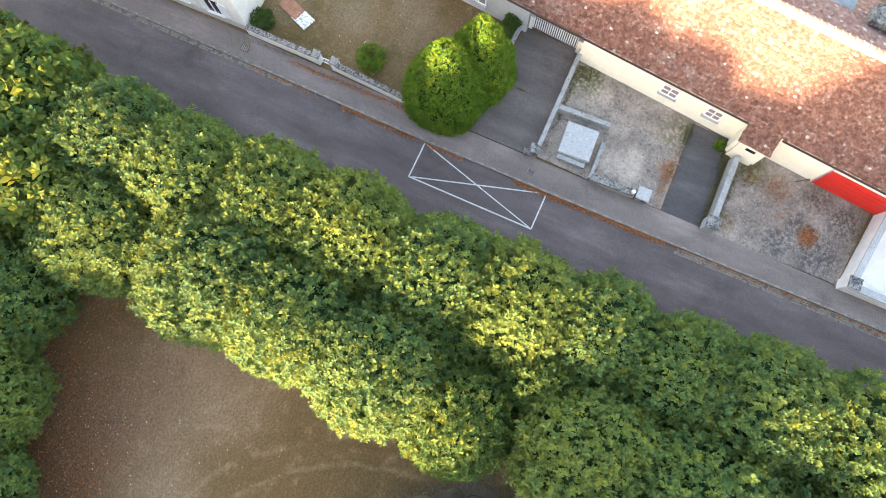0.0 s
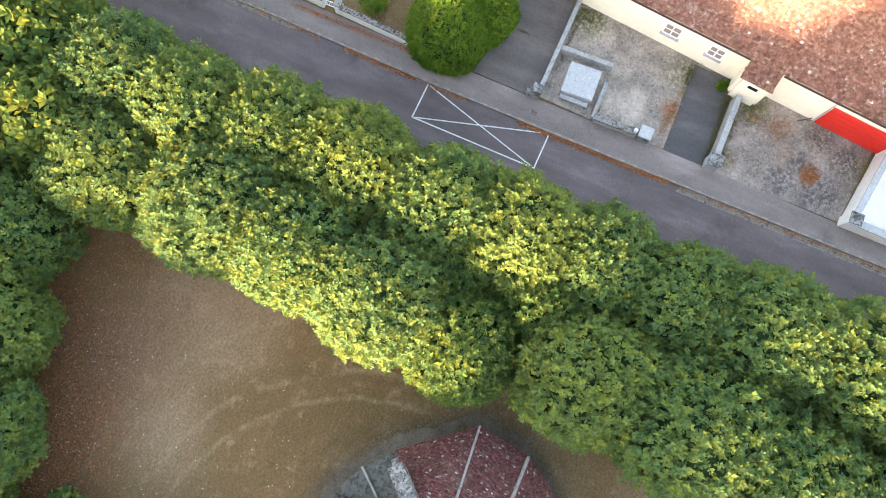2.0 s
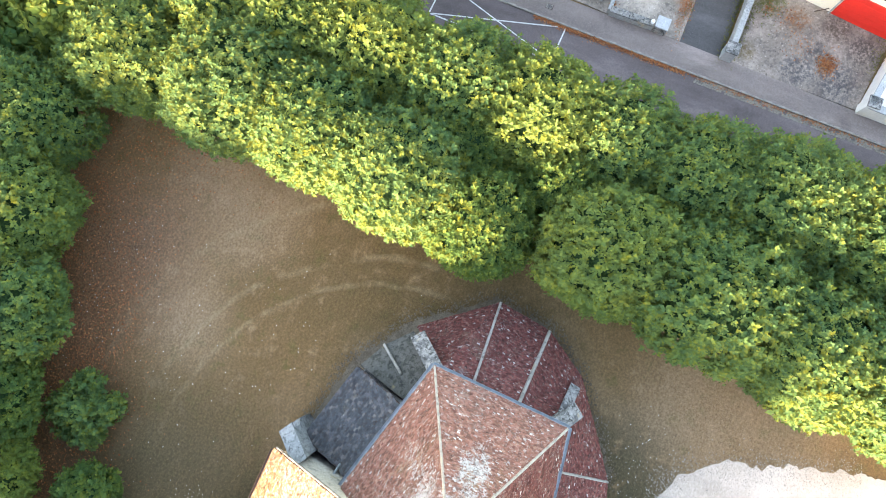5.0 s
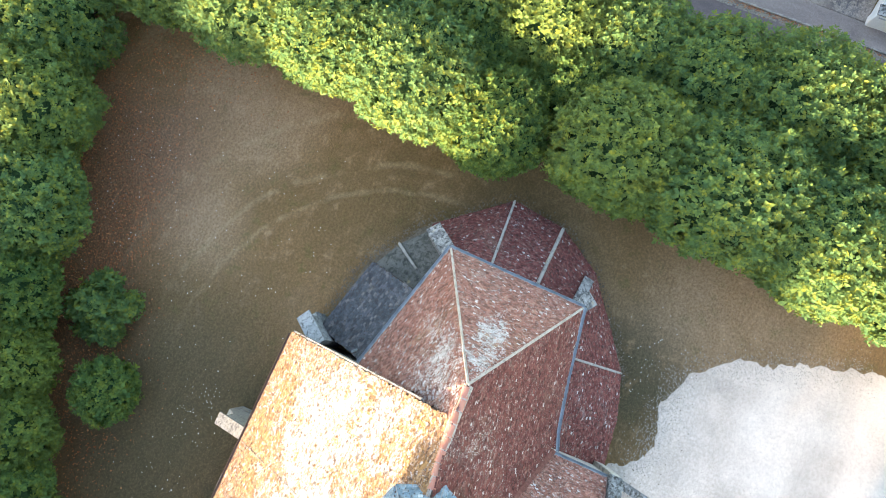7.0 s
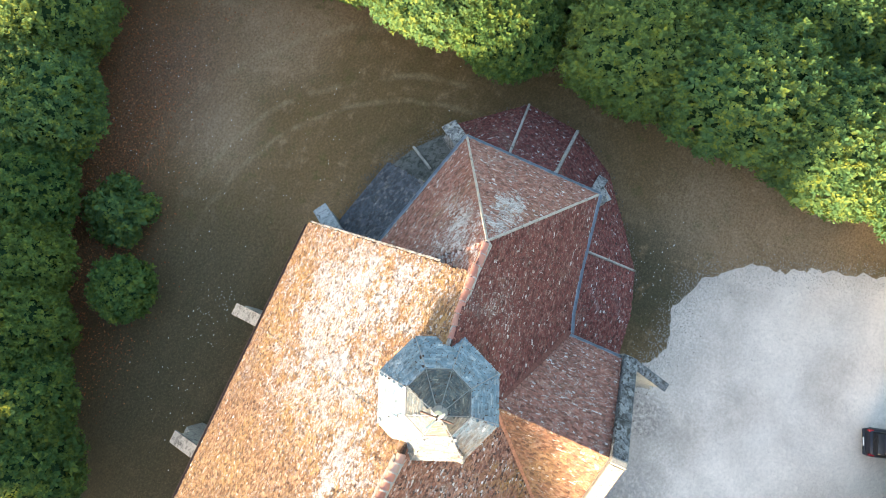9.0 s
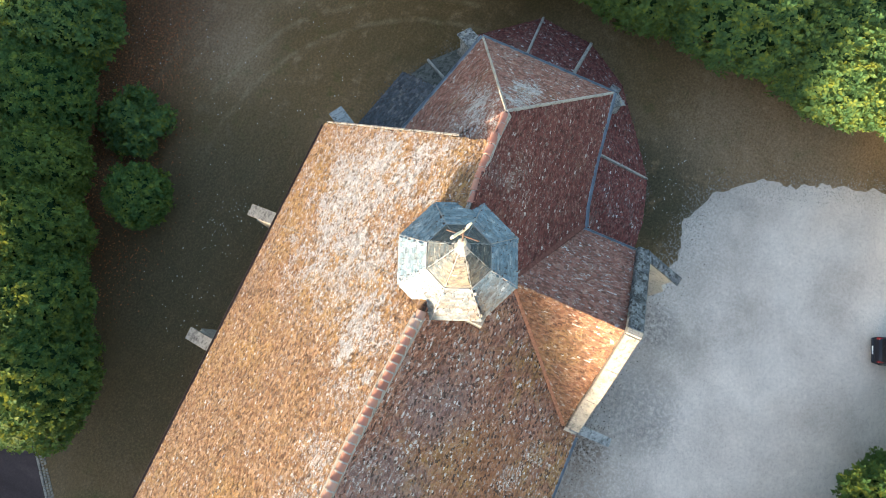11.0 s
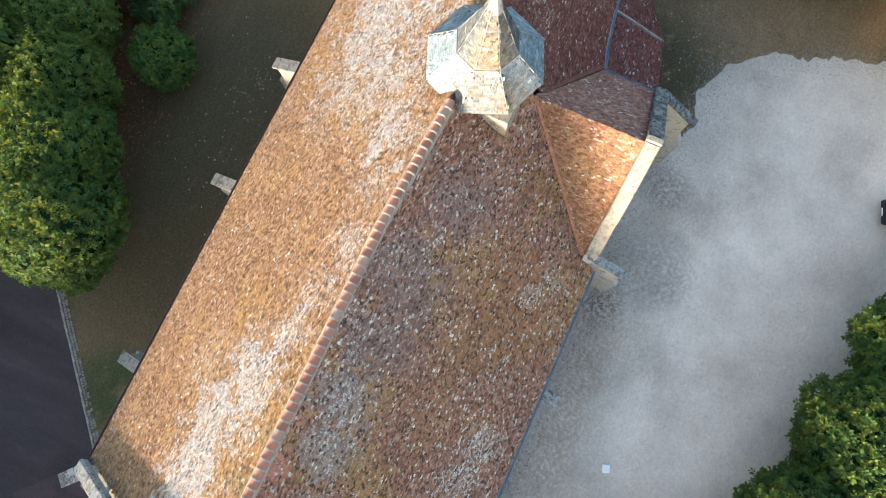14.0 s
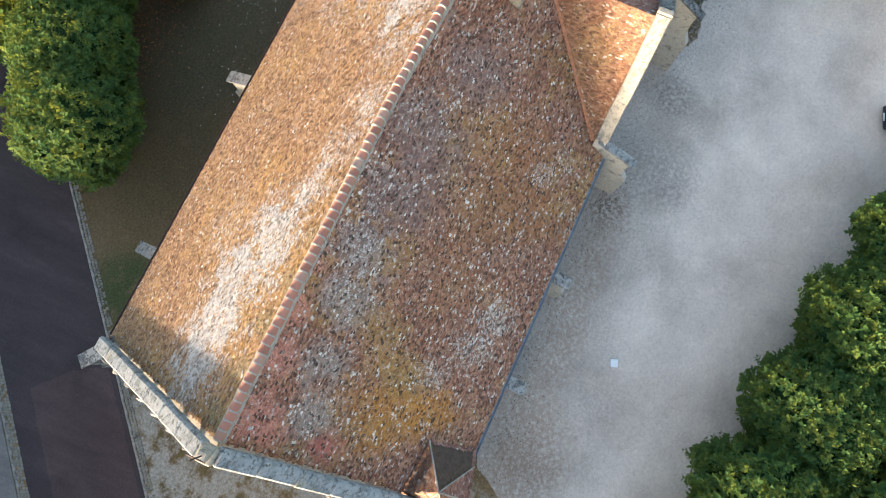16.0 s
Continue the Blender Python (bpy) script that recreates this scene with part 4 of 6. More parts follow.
kb = box(bmesh.new(), -0.09, 0.09, -0.47, 0.47, -0.2, 0.13, bevel=0.025)
kb.to_mesh(km)
km.materials.append(M["kerb"])


def kerb_x(y):
    return float(np.interp(y, [-90, -20, 5, 15, 30, 60], [38.95, 39.03, 39.1, 39.18, 39.58, 40.2]))


yy = -34.0
while yy < 52:
    s = new("kerb_stone", km)
    s.parent = kerb
    s.matrix_basis = pose(kerb_x(yy), yy, random.uniform(-0.02, 0.01), random.uniform(-1, 1), random.uniform(-2, 2), math.degrees(-math.atan((kerb_x(yy + 0.5) - kerb_x(yy - 0.5)))) + random.uniform(-0.8, 0.8))
    yy += 0.97
kerb_w = thing("kerb", "rough stone edging of the west road", "kerb", kind="structure")
for side, t in ((0, -0.1), (1, 7.0)):
    s0 = -26.0
    while s0 < 14:
        s = new("kerb_stone", km)
        s.parent = kerb_w
        x, y = along(s0, t)
        s.matrix_basis = pose(x, y, -0.09 + random.uniform(-0.02, 0.02), 0, random.uniform(-3, 3), -46 + random.uniform(-1, 1))
        s0 += 0.97
# cobbled gutters
cm = bmesh.new()
cob = []
for row in range(3):
    y = -34.0
    while y < 52:
        if y < -4.5 or (y > 26 and row < 2):
            cob.append((kerb_x(y) - 0.2 - row * 0.17 + random.uniform(-0.015, 0.015), y + row * 0.07, random.uniform(0.012, 0.03), random.uniform(-0.1, 0.1)))
        y += 0.19
for row in range(5):
    s0 = -26.0
    while s0 < 14:
        x, y = along(s0 + row * 0.06, -0.3 - 0.18 * row if row < 2 else 6.5 + 0.17 * (row - 2))
        cob.append((x, y, random.uniform(0.0, 0.03), radians(-46) + random.uniform(-0.1, 0.1)))
        s0 += 0.2
for x, y, z, a in cob:
    if random.random() < 0.1:
        continue
    k = random.uniform(0.85, 1.1)
    box(cm, -0.075 * k, 0.075 * k, -0.085 * k, 0.085 * k, -0.05, 0.015, Matrix.Translation((x, y, z)) @ Matrix.Rotation(a, 4, "Z"))
tagged(part("cobble_gutter", cm, M["cobble"], label="small worn cobbles along the gutters", kind="stuff"), category="cobbles")
# leaves in the gutter and on the pavement
g = []
for y0, y1, k in ((22, 16, 900), (15.5, 12, 250), (8, -3.5, 2400), (-3.5, -20, 900), (30, 24, 300)):
    y = rng.uniform(y1, y0, k)
    g.append(np.stack([np.array([kerb_x(v) for v in y]) - 0.1 - np.abs(rng.normal(0, 0.16, k)), y, np.full(k, 0.02)], 1))
g.append(np.stack([41.0 - np.abs(rng.normal(0, 0.2, 900)), rng.uniform(17, 27, 900), np.full(900, 0.12)], 1))
for cx, cy, sx, sy, k in ((43.3, -12.5, 0.42, 0.36, 700), (43.6, -2.0, 1.1, 0.25, 420), (45.6, -9, 0.5, 0.5, 120), (45.9, -7.6, 0.3, 0.3, 80), (43.9, -10.4, 0.7, 0.5, 120), (42.0, 2.9, 0.15, 0.15, 30), (49, 12.2, 1.2, 0.15, 160)):
    g.append(rng.normal((cx, cy, 0.1), (sx, sy, 0), (k, 3)))
scatter("fallen_leaves", np.concatenate(g), 0.1, M["litter"], "drifts of orange fallen leaves in the gutter and yards", 6, 0.04)

# parking bay: a crossed white box
bay = thing("parking_marking", "crossed white painted parking bay on the asphalt", "road marking", kind="structure")


def stripe(a, b, w=0.11, z=0.0245):
    a, b = Vector((a[0], a[1], z)), Vector((b[0], b[1], z))
    s = (b - a).normalized().cross(Vector((0, 0, 1))) * w / 2
    part("painted_line", prism(bmesh.new(), [a - s, b - s, b + s, a + s], (0, 0, -0.004)), M["marking"], bay)


A, B, C, E = (39.0, 15.1), (36.2, 15.15), (36.1, 5.55), (38.95, 5.5)
for a, b in ((A, B), (B, C), (C, E)):
    stripe(a, b)
for a, b, z in ((A, C, 0.0245), (B, E, 0.0285)):
    a, b = Vector(a), Vector(b)
    stripe(a.lerp(b, 0.02), a.lerp(b, 0.98), 0.09, z)
for x, y, w, l in ((40.5, 30.7, 0.26, 0.34), (40.0, 7.2, 0.2, 0.28)):
    cov = thing("manhole_cover", "rusty iron cover set in the pavement", "cover")
    boxed("frame", x - w, x + w, y - l, y + l, 0.11, 0.126, M["iron"], cov)
    for k in range(4):
        boxed("bar", x - w * 0.85, x + w * 0.85, y - l * 0.8 + k * l * 0.45, y - l * 0.8 + k * l * 0.45 + 0.1, 0.126, 0.132, M["kerb"], cov, bevel=0)


# ---- church ----
church = thing("church", "old stone church with lichened tile roofs and slate spire", "church")
RY, RZ = 1.15, 13.3
XW, XE = -24.2, 5.55
NE_, SE_ = 10.95, -8.5
EZ = 5.5


def tiled(name, corners, material, label, seed, w=0.17, e=0.072, lift=0.04):
    d = deck(name, corners, material, church, label)
    tiling("tile_layer", corners, material, d, w=w, e=e, lift=lift, seed=seed)
    return d


# a strip across the north slope
def _z(y):
    return EZ + (NE_ - y) * (RZ - EZ) / (NE_ - RY)


part("roof_seam", sweep(bmesh.new(), [(-0.85, 10.9, _z(10.9) + 0.06), (-1.05, 6.5, _z(6.5) + 0.06), (-1.35, 2.4, _z(2.4) + 0.06)], [(-0.02, -0.05), (0.02, -0.05), (0.012, 0.0), (-0.012, 0.0)]), M["rubble"], church, "thin mortared seam")
# walls
bm = bmesh.new()
prism(bm, [(XW - 0.6, y, z) for y, z in ((NE_ - 0.45, 0), (NE_ - 0.45, EZ + 0.35), (RY, RZ - 0.1), (SE_ + 0.45, EZ + 0.35), (SE_ + 0.45, 0))], (0.9, 0, 0))
part("gable_wall", bm, M["stone"], church, "limestone west gable wall")
for nm, y in (("north_wall", NE_ - 0.95), ("south_wall", SE_ + 0.45)):
    boxed("wall", XW + 0.3, XE - 0.3, y, y + 0.5, 0, EZ - 0.1, M["stone"], church, bevel=0)
bm = bmesh.new()
prism(bm, [(XE - 0.55, y, z) for y, z in ((NE_ - 0.45, 0), (NE_ - 0.45, EZ + 0.2), (RY, RZ - 0.5), (-4.0, 6.6), (SE_ + 0.45, EZ + 0.2), (SE_ + 0.45, 0))], (0.45, 0, 0))
part("gable_wall", bm, M["stone"], church)
# nave roof
BX, SX, SY = -8.2, -2.5, 0.75
SZ = _z(SY)
slope_n = [(XE, NE_, EZ), (XW, NE_, EZ), (XW, RY, RZ), (BX, RY, RZ), (SX, SY, SZ), (1.5, SY, SZ), (XE, 1.0, _z(1.0))]
tiled("nave_roof_north", slope_n, M["tile_n"], "ochre and white lichened clay tiles", 21, w=0.145)
SL = (RZ - EZ) / (RY - SE_)


def zs(y):
    return RZ - (RY - y) * SL


TX, TZ = 0.75, 10.6
TYW = RY - (RZ - TZ) / SL
slope_s = [(XW, SE_, EZ), (-4.6, SE_, EZ), (-4.2, -7.75, zs(-7.75)), (TX, TYW, TZ), (BX, RY, RZ), (XW, RY, RZ)]
tiled("nave_roof_south", slope_s, M["tile_s"], "grey-brown lichened clay tiles", 22, w=0.145)
tiled("nave_roof_south", [(TX, TYW, TZ), (BX, RY, RZ), (TX, 0.6, SZ + 0.1)][::-1], M["tile_s"], "grey-brown lichened clay tiles", 25, w=0.145)
# transept roof
GY = -7.7
west = [Vector((-4.3, GY, 6.35)), Vector((TX, GY, TZ)), Vector((TX, TYW, TZ))]
# west slope carries the sunlit gold; the east one stays dull red
d = deck("transept_roof_west", west, M["tile_sunlit"], church, "clay tiles on the transept, sunlit gold put into their colour")
e0 = Vector((-4.3, GY, 6.35)) + Vector((0, 0.01, 0))
tiling("tile_layer", [e0, e0 + Vector((0, 0.35, 0)), Vector((TX, TYW, TZ)), Vector((TX, GY, TZ))], M["tile_sunlit"], d, w=0.17, e=0.072, lift=0.04, seed=23)
east = [(5.4, GY, 6.75), (5.4, -4.6, 6.75), (1.2, -2.36, 10.23), (TX, TYW, TZ), (TX, GY, TZ)]
tiled("transept_roof_east", east, M["tile_choir"], "dull red clay tiles with grey lichen", 24)
bm = bmesh.new()
prism(bm, [(x, -8.3, z) for x, z in ((-4.5, 0), (-4.5, 6.2), (TX, TZ + 0.15), (5.75, 6.5), (5.75, 0))], (0, 0.6, 0))
part("gable_wall", bm, M["stone"], church, "limestone transept gable wall")
boxed("wall", 5.1, 5.5, -7.8, -4.3, 0, 6.6, M["stone"], church, bevel=0)
part("valley", sweep(bmesh.new(), [(5.62, -4.62, 6.86), (3.4, -3.5, 8.62), (1.15, -2.34, 10.36)], [(-0.14, -0.12), (0.14, -0.12), (0.11, 0.0), (-0.11, 0.0)]), M["valley"], church, "clay valley tiles")
# valley mortar of the transept
part("valley", sweep(bmesh.new(), [(-4.25, -7.55, 6.42), (TX, TYW, TZ + 0.06)], [(-0.09, 0.0), (0.09, 0.0), (0.07, 0.05), (-0.07, 0.05)]), M["valley_lit"], church, "clay valley edge")


# copings: each stone of the gables
def copings(a, b, wide, high, n, across, material, parent, bevel=0.13):
    a, b = Vector(a), Vector(b)
    d = (b - a) / n
    ax = d.normalized()
    cr = Vector(across).normalized()
    up = cr.cross(ax)
    if up.z < 0:
        up = -up
    for k in range(n):
        bm = bmesh.new()
        ln = d.length * 1.03
        c = a + d * (k + 0.5)
        j = random.uniform(-0.012, 0.012)
        m = Matrix((cr, ax, up)).transposed().to_4x4()
        m.translation = c + up * j + cr * random.uniform(-0.02, 0.02)
        box(bm, -wide / 2, wide / 2, -ln / 2, ln / 2, -high / 2, high / 2, m @ pose(0, 0, 0, 0, random.uniform(-1.5, 1.5), random.uniform(-0.8, 0.8)), bevel)
        part("coping_stone", bm, material, parent)


cop = part("gable_coping", box(bmesh.new(), XW - 0.75, XW - 0.1, RY - 0.35, RY + 0.35, RZ + 0.2, RZ + 0.75, None, 0.06), M["coping"], church, "weathered stone coping of the west gable")
copings((XW - 0.4, NE_ + 0.15, EZ + 0.35), (XW - 0.4, RY + 0.3, RZ + 0.35), 0.74, 0.46, 7, (1, 0, 0), M["coping_west"], cop, 0.09)
copings((XW - 0.4, SE_ - 0.1, EZ + 0.35), (XW - 0.4, RY - 0.3, RZ + 0.35), 0.74, 0.46, 7, (1, 0, 0), M["coping_west"], cop, 0.09)
for k in range(7):
    f = (k + 0.6) / 7.5
    y, z = NE_ + (RY - NE_) * f, EZ + (RZ - EZ) * f
    part("crocket_stub", box(bmesh.new(), -0.14, 0.14, -0.16, 0.16, -0.3, 0.1, Matrix.Translation((XW - 0.88, y, z + 0.3)) @ pose(0, 0, 0, random.uniform(-15, 15), random.uniform(-20, 20), random.uniform(-20, 20)), 0.05), M["rubble"], cop)
cop2 = part("transept_coping", box(bmesh.new(), TX - 0.16, TX + 0.16, -8.38, -7.62, TZ + 0.2, TZ + 0.66, None, 0.05), M["coping"], church, "stone coping of the transept gable")
copings((-4.2, -8.0, 6.65), (TX - 0.1, -8.0, TZ + 0.44), 0.7, 0.36, 3, (0, 1, 0), M["coping"], cop2, 0.05)
# east half in mossy stone darkened for its shaded side
copings((5.6, -8.0, 6.75), (TX + 0.1, -8.0, TZ + 0.44), 0.74, 0.36, 3, (0, 1, 0), M["coping_dark"], cop2, 0.07)
for y0, y1 in ((NE_ - 0.1, 2.6),):
    z0, z1 = EZ + 0.12, EZ + (RZ - EZ) * (NE_ - 2.6) / (NE_ - RY) + 0.05
    part("verge", sweep(bmesh.new(), [(XE + 0.12, y0, z0), (XE + 0.12, y1, z1)], [(-0.05, -0.1), (0.05, -0.1), (0.04, 0.03), (-0.04, 0.03)]), M["rubble"], church, "thin mortared verge")

# ridge tiles
rm = bpy.data.meshes.new("ridge_tile")
rb = bmesh.new()
prof = [(0.185 * math.cos(math.pi * k / 8), 0.2 * math.sin(math.pi * k / 8) - 0.04) for k in range(9)]
sweep(rb, [(0, -0.2, 0), (0, 0.2, 0.03)], prof + [(-0.2, -0.06), (0.2, -0.06)])
rb2 = [(0.205 * math.cos(math.pi * k / 8), 0.225 * math.sin(math.pi * k / 8) - 0.04) for k in range(9)]
n0 = len(rb.faces)
sweep(rb, [(0, 0.15, 0.03), (0, 0.215, 0.035)], rb2 + [(-0.22, -0.06), (0.22, -0.06)])
rb.faces.ensure_lookup_table()
for f in rb.faces[n0:]:
    f.material_index = 1
rb.to_mesh(rm)
rb.free()
rm.materials.append(M["ridge"])
rm.materials.append(M["mortar"])


def ridge_at(x):
    """Where the nave's ridge runs at x: it bends and rises before the spire."""
    f = max(0.0, (x - BX) / (SX - BX))
    return RY + (SY - RY) * f, RZ + (SZ - RZ) * f


ridge = part("ridge", sweep(bmesh.new(), [(x, *ridge_at(x)) for x in (XW, BX, SX)], [(-0.3, -0.2), (0.26, -0.2), (0.17, 0.04), (-0.17, 0.04)]), M["mortar"], church, "row of half-round clay ridge tiles bedded in lime mortar")
x = XW + 0.25
while x < -2.3:
    t = new("ridge_tile", rm)
    t.parent = ridge
    ry, rz = ridge_at(x)
    t.matrix_basis = pose(x, ry + random.uniform(-0.025, 0.025), rz + 0.06 + random.uniform(-0.012, 0.012), random.uniform(-2, 2), random.uniform(-4, 4), 90 + (4.0 if x > BX else 0) + random.uniform(-3, 3))
    x += 0.39
rm2 = rm.copy()
rm2.polygons.foreach_set("material_index", [0] * len(rm2.polygons))
CR = [(1.6, 0.7, 13.6), (5.5, 0.98, 13.6), (7.1, 0.95, 13.28)]
ridge2 = part("ridge", sweep(bmesh.new(), CR, [(-0.22, -0.24), (0.22, -0.24), (0.1, -0.02), (-0.1, -0.02)]), M["mortar"], church, "short worn ridge of clay tiles over the choir")
x = 2.9
while x < 7.0:
    t = new("ridge_tile", rm2)
    t.parent = ridge2
    f = (x - 1.6) / 3.9
    cy, cz = (0.7 + 0.28 * f, 13.6) if x < 5.5 else (0.97, 13.6 - (x - 5.5) * 0.2)
    t.matrix_basis = pose(x, cy + random.uniform(-0.05, 0.05), cz - 0.05, random.uniform(-3, 3), random.uniform(-4, 4), 94 + random.uniform(-6, 6)) @ Matrix.Diagonal((0.85, 1.2, 0.4, 1))
    x += 0.55

# choir roof
CN0, CN1, CS1, CS0 = (5.5, 6.55, 7.0), (13.25, 4.5, 7.0), (13.05, -3.3, 7.0), (5.5, -4.4, 7.0)
AP = (7.1, 1.0, 13.25)
R0 = (5.5, 1.0, 13.58)
WD, WC = (5.5, 3.4, 10.73), (5.6, 2.3, 11.75)
tiled("choir_roof_north", [CN1, CN0, WD, AP], M["tile_choir"], "brown-red clay tiles with pale lichen", 31)
# the roof twists where it meets the nave and turns a little west, added to catch the sun
for k, q in enumerate(([WD, WC, AP], [WC, R0, AP])):
    d = deck("choir_roof_turn", q, M["tile_choir"], church, "clay tiles with lichen and a painted sunlit patch where choir and nave roofs meet")
    tiling("tile_layer", q, M["tile_choir"], d, w=0.17, e=0.072, lift=0.04, seed=35 + k)
tiled("choir_roof_east", [CS1, CN1, AP], M["tile_choir"], "dull red clay tiles with pale lichen streak", 32)
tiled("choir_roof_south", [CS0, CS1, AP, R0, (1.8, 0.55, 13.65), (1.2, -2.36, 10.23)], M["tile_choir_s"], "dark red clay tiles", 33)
for a, b in ((CN1, AP), (CS1, AP)):
    a, b = Vector(a), Vector(b)
    part("hip", sweep(bmesh.new(), [a + Vector((0, 0, 0.08)), a.lerp(b, 0.5) + Vector((0, 0, 0.1)), b + Vector((0, 0, 0.08))], [(-0.07, -0.08), (0.07, -0.08), (0.04, 0.04), (-0.04, 0.04)]), M["mortar"], church, "mortared hip")
bm = bmesh.new()
ins = [(5.4, 6.1), (12.85, 4.15), (12.65, -2.95), (5.4, -3.95)]
prism(bm, [(x, y, 6.8) for x, y in ins], (0, 0, -6.8))
part("choir_wall", bm, M["stone"], church, "limestone choir walls")
gut = [(0.09 * math.cos(math.pi + math.pi * k / 6), 0.09 * math.sin(math.pi + math.pi * k / 6)) for k in range(7)] + [(0.07 * math.cos(-math.pi * k / 6), -0.07 * math.sin(math.pi * k / 6) + 0.0) for k in range(7)]


def gutter(path, metal="zinc", label="blue-grey zinc gutter"):
    part("gutter", sweep(bmesh.new(), path, gut), M[metal], church, label)


def off(p, dx, dy, dz=-0.03):
    return (p[0] + dx, p[1] + dy, p[2] + dz)


gutter([off(CN0, 0.1, 0.12), off(CN1, 0.1, 0.12)])
gutter([off(CN1, 0.12, 0.1), off(CS1, 0.12, -0.1)])
gutter([off(CS1, 0.1, -0.12), off((9.0, -3.87, 7.0), 0, -0.12), off((6.6, -4.25, 6.95), 0, -0.2), off((5.6, -4.6, 6.8), 0, -0.2)])
gutter([(XE - 0.1, NE_ + 0.1, EZ - 0.02), (XW + 0.1, NE_ + 0.1, EZ - 0.02)], "iron", "thin brown iron gutter")
gutter([(-4.6, SE_ - 0.1, EZ - 0.02), (-21.8, SE_ - 0.1, EZ - 0.02)])
gutter([(5.5, GY + 0.1, 6.72), (5.5, -4.4, 6.72)])
part("downpipe", tube(bmesh.new(), [(6.0, 7.2, 6.8), (6.1, 7.3, 4.9)], 0.06), M["zinc"], church)

# ambulatory: low roofs round the choir, ring by ring
OUT = [(14.95, 6.55), (18.35, 2.35), (17.9, -1.1), (16.1, -3.85), (13.1, -6.05), (11.0, -7.45), (8.5, -8.15), (5.45, -8.4)]
INN = [(12.95, 4.2), (12.85, 2.1), (12.75, -0.7), (12.65, -2.95), (11.5, -3.2), (10.45, -3.4), (7.9, -3.7), (5.15, -3.95)]
for i in range(len(OUT) - 1):
    z0, z1 = 2.6, 4.75
    quad = [(*OUT[i + 1], z0), (*OUT[i], z0), (*INN[i], z1), (*INN[i + 1], z1)]
    d = deck("ambulatory_roof", quad[:3], M["tile_red"], church, "dark red clay tiles")
    tiling("tile_layer", quad[:3], M["tile_red"], d, w=0.17, e=0.072, lift=0.04, seed=40 + i)
    d = deck("ambulatory_roof", [quad[0], quad[2], quad[3]], M["tile_red"], church, "dark red clay tiles")
    tiling("tile_layer", [quad[0], quad[2], quad[3]], M["tile_red"], d, w=0.17, e=0.072, lift=0.04, seed=60 + i)
for i, w in ((1, 0.09), (2, 0.12), (5, 0.08)):
    a, b = Vector((*OUT[i], 2.68)), Vector((*INN[i], 4.85))
    part("roof_rib", sweep(bmesh.new(), [a, a.lerp(b, 0.5) + Vector((0, 0, 0.03)), b], [(-w, -0.1), (w, -0.1), (w * 0.6, 0.09), (-w * 0.6, 0.09)]), M["mortar"], church, "pale mortared rib")
c = Vector((11.5, 0.3, 0))
bm = bmesh.new()
ring = [(14.3, 6.0)] + [((p[0] - c.x) * 0.955 + c.x, (p[1] - c.y) * 0.955 + c.y) for p in OUT[1:]] + [(5.9, -3.9), (12.6, -2.9), (12.8, 4.0)]
prism(bm, [(x, y, 2.45) for x, y in ring], (0, 0, -2.45))
part("ambulatory_wall", bm, M["rubble"], church, "low rubble wall of the ambulatory")
# slate lean-to and the old stone roof beside it
sl = [(11.3, 8.9, 3.0), (6.3, 10.2, 3.0), (5.6, 6.6, 4.9), (10.4, 5.3, 4.9)]
d = deck("leanto_roof", sl, M["slate"], church, "dark slate lean-to roof")
tiling("slate_layer", sl, M["slate"], d, w=0.24, e=0.15, lift=0.03, seed=61, rough=0.5)
old = [(14.6, 6.7, 1.9), (13.1, 8.05, 1.9), (11.35, 8.95, 1.9), (10.6, 5.4, 3.4), (12.9, 4.6, 3.4)]
d = deck("stone_roof", old, M["old_roof"], church, "old mossy stone roof")
tiling("slate_layer", [old[1], old[2], old[3], old[4], old[0]], M["old_roof"], d, w=0.35, e=0.28, seed=62, rough=2.0)
part("roof_rib", sweep(bmesh.new(), [(13.1, 8.1, 2.0), (11.9, 6.3, 2.9)], [(-0.09, -0.06), (0.09, -0.06), (0.06, 0.08), (-0.06, 0.08)]), M["mortar"], church)
bm = bmesh.new()
prism(bm, [(x, y, 1.8) for x, y in ((14.2, 6.4), (12.9, 7.7), (11.2, 8.6), (6.3, 9.8), (5.6, 6.0), (12.6, 4.0))], (0, 0, -1.8))
part("leanto_wall", bm, M["rubble"], church, "low rubble wall")
bm = bmesh.new()
prism(bm, [(x, y, 2.9) for x, y in ((11.0, 8.65), (6.3, 9.8), (5.6, 6.0), (10.4, 5.0))], (0, 0, -2.0))
part("leanto_wall", bm, M["rubble"], church)


# buttresses
def buttress(x, y, ang, length, width, top, low, label="stepped limestone buttress with weathered top", mat=None, cap=None):
    m = Matrix.Translation((x, y, 0)) @ Matrix.Rotation(radians(ang), 4, "Z")
    bm = bmesh.new()
    s = [(0, 0), (length, 0), (length, low * 0.55), (length * 0.82, low * 0.7), (length * 0.82, low), (0, top)]
    prism(bm, [m @ Vector((u, -width / 2, v)) for u, v in s], m.to_3x3() @ Vector((0, width, 0)))
    body = part("buttress", bm, mat or M["stone"], church, label)
    bm = bmesh.new()
    u0, u1 = -0.05, length * 0.95
    prism(bm, [m @ Vector(p) for p in ((u0, -width / 2 - 0.06, top + 0.16), (u1, -width / 2 - 0.06, low + 0.02), (u1, width / 2 + 0.06, low + 0.02), (u0, width / 2 + 0.06, top + 0.16))], (0, 0, -0.16))
    part("cap_stone", bm, cap or M["rubble"], body)
    return body


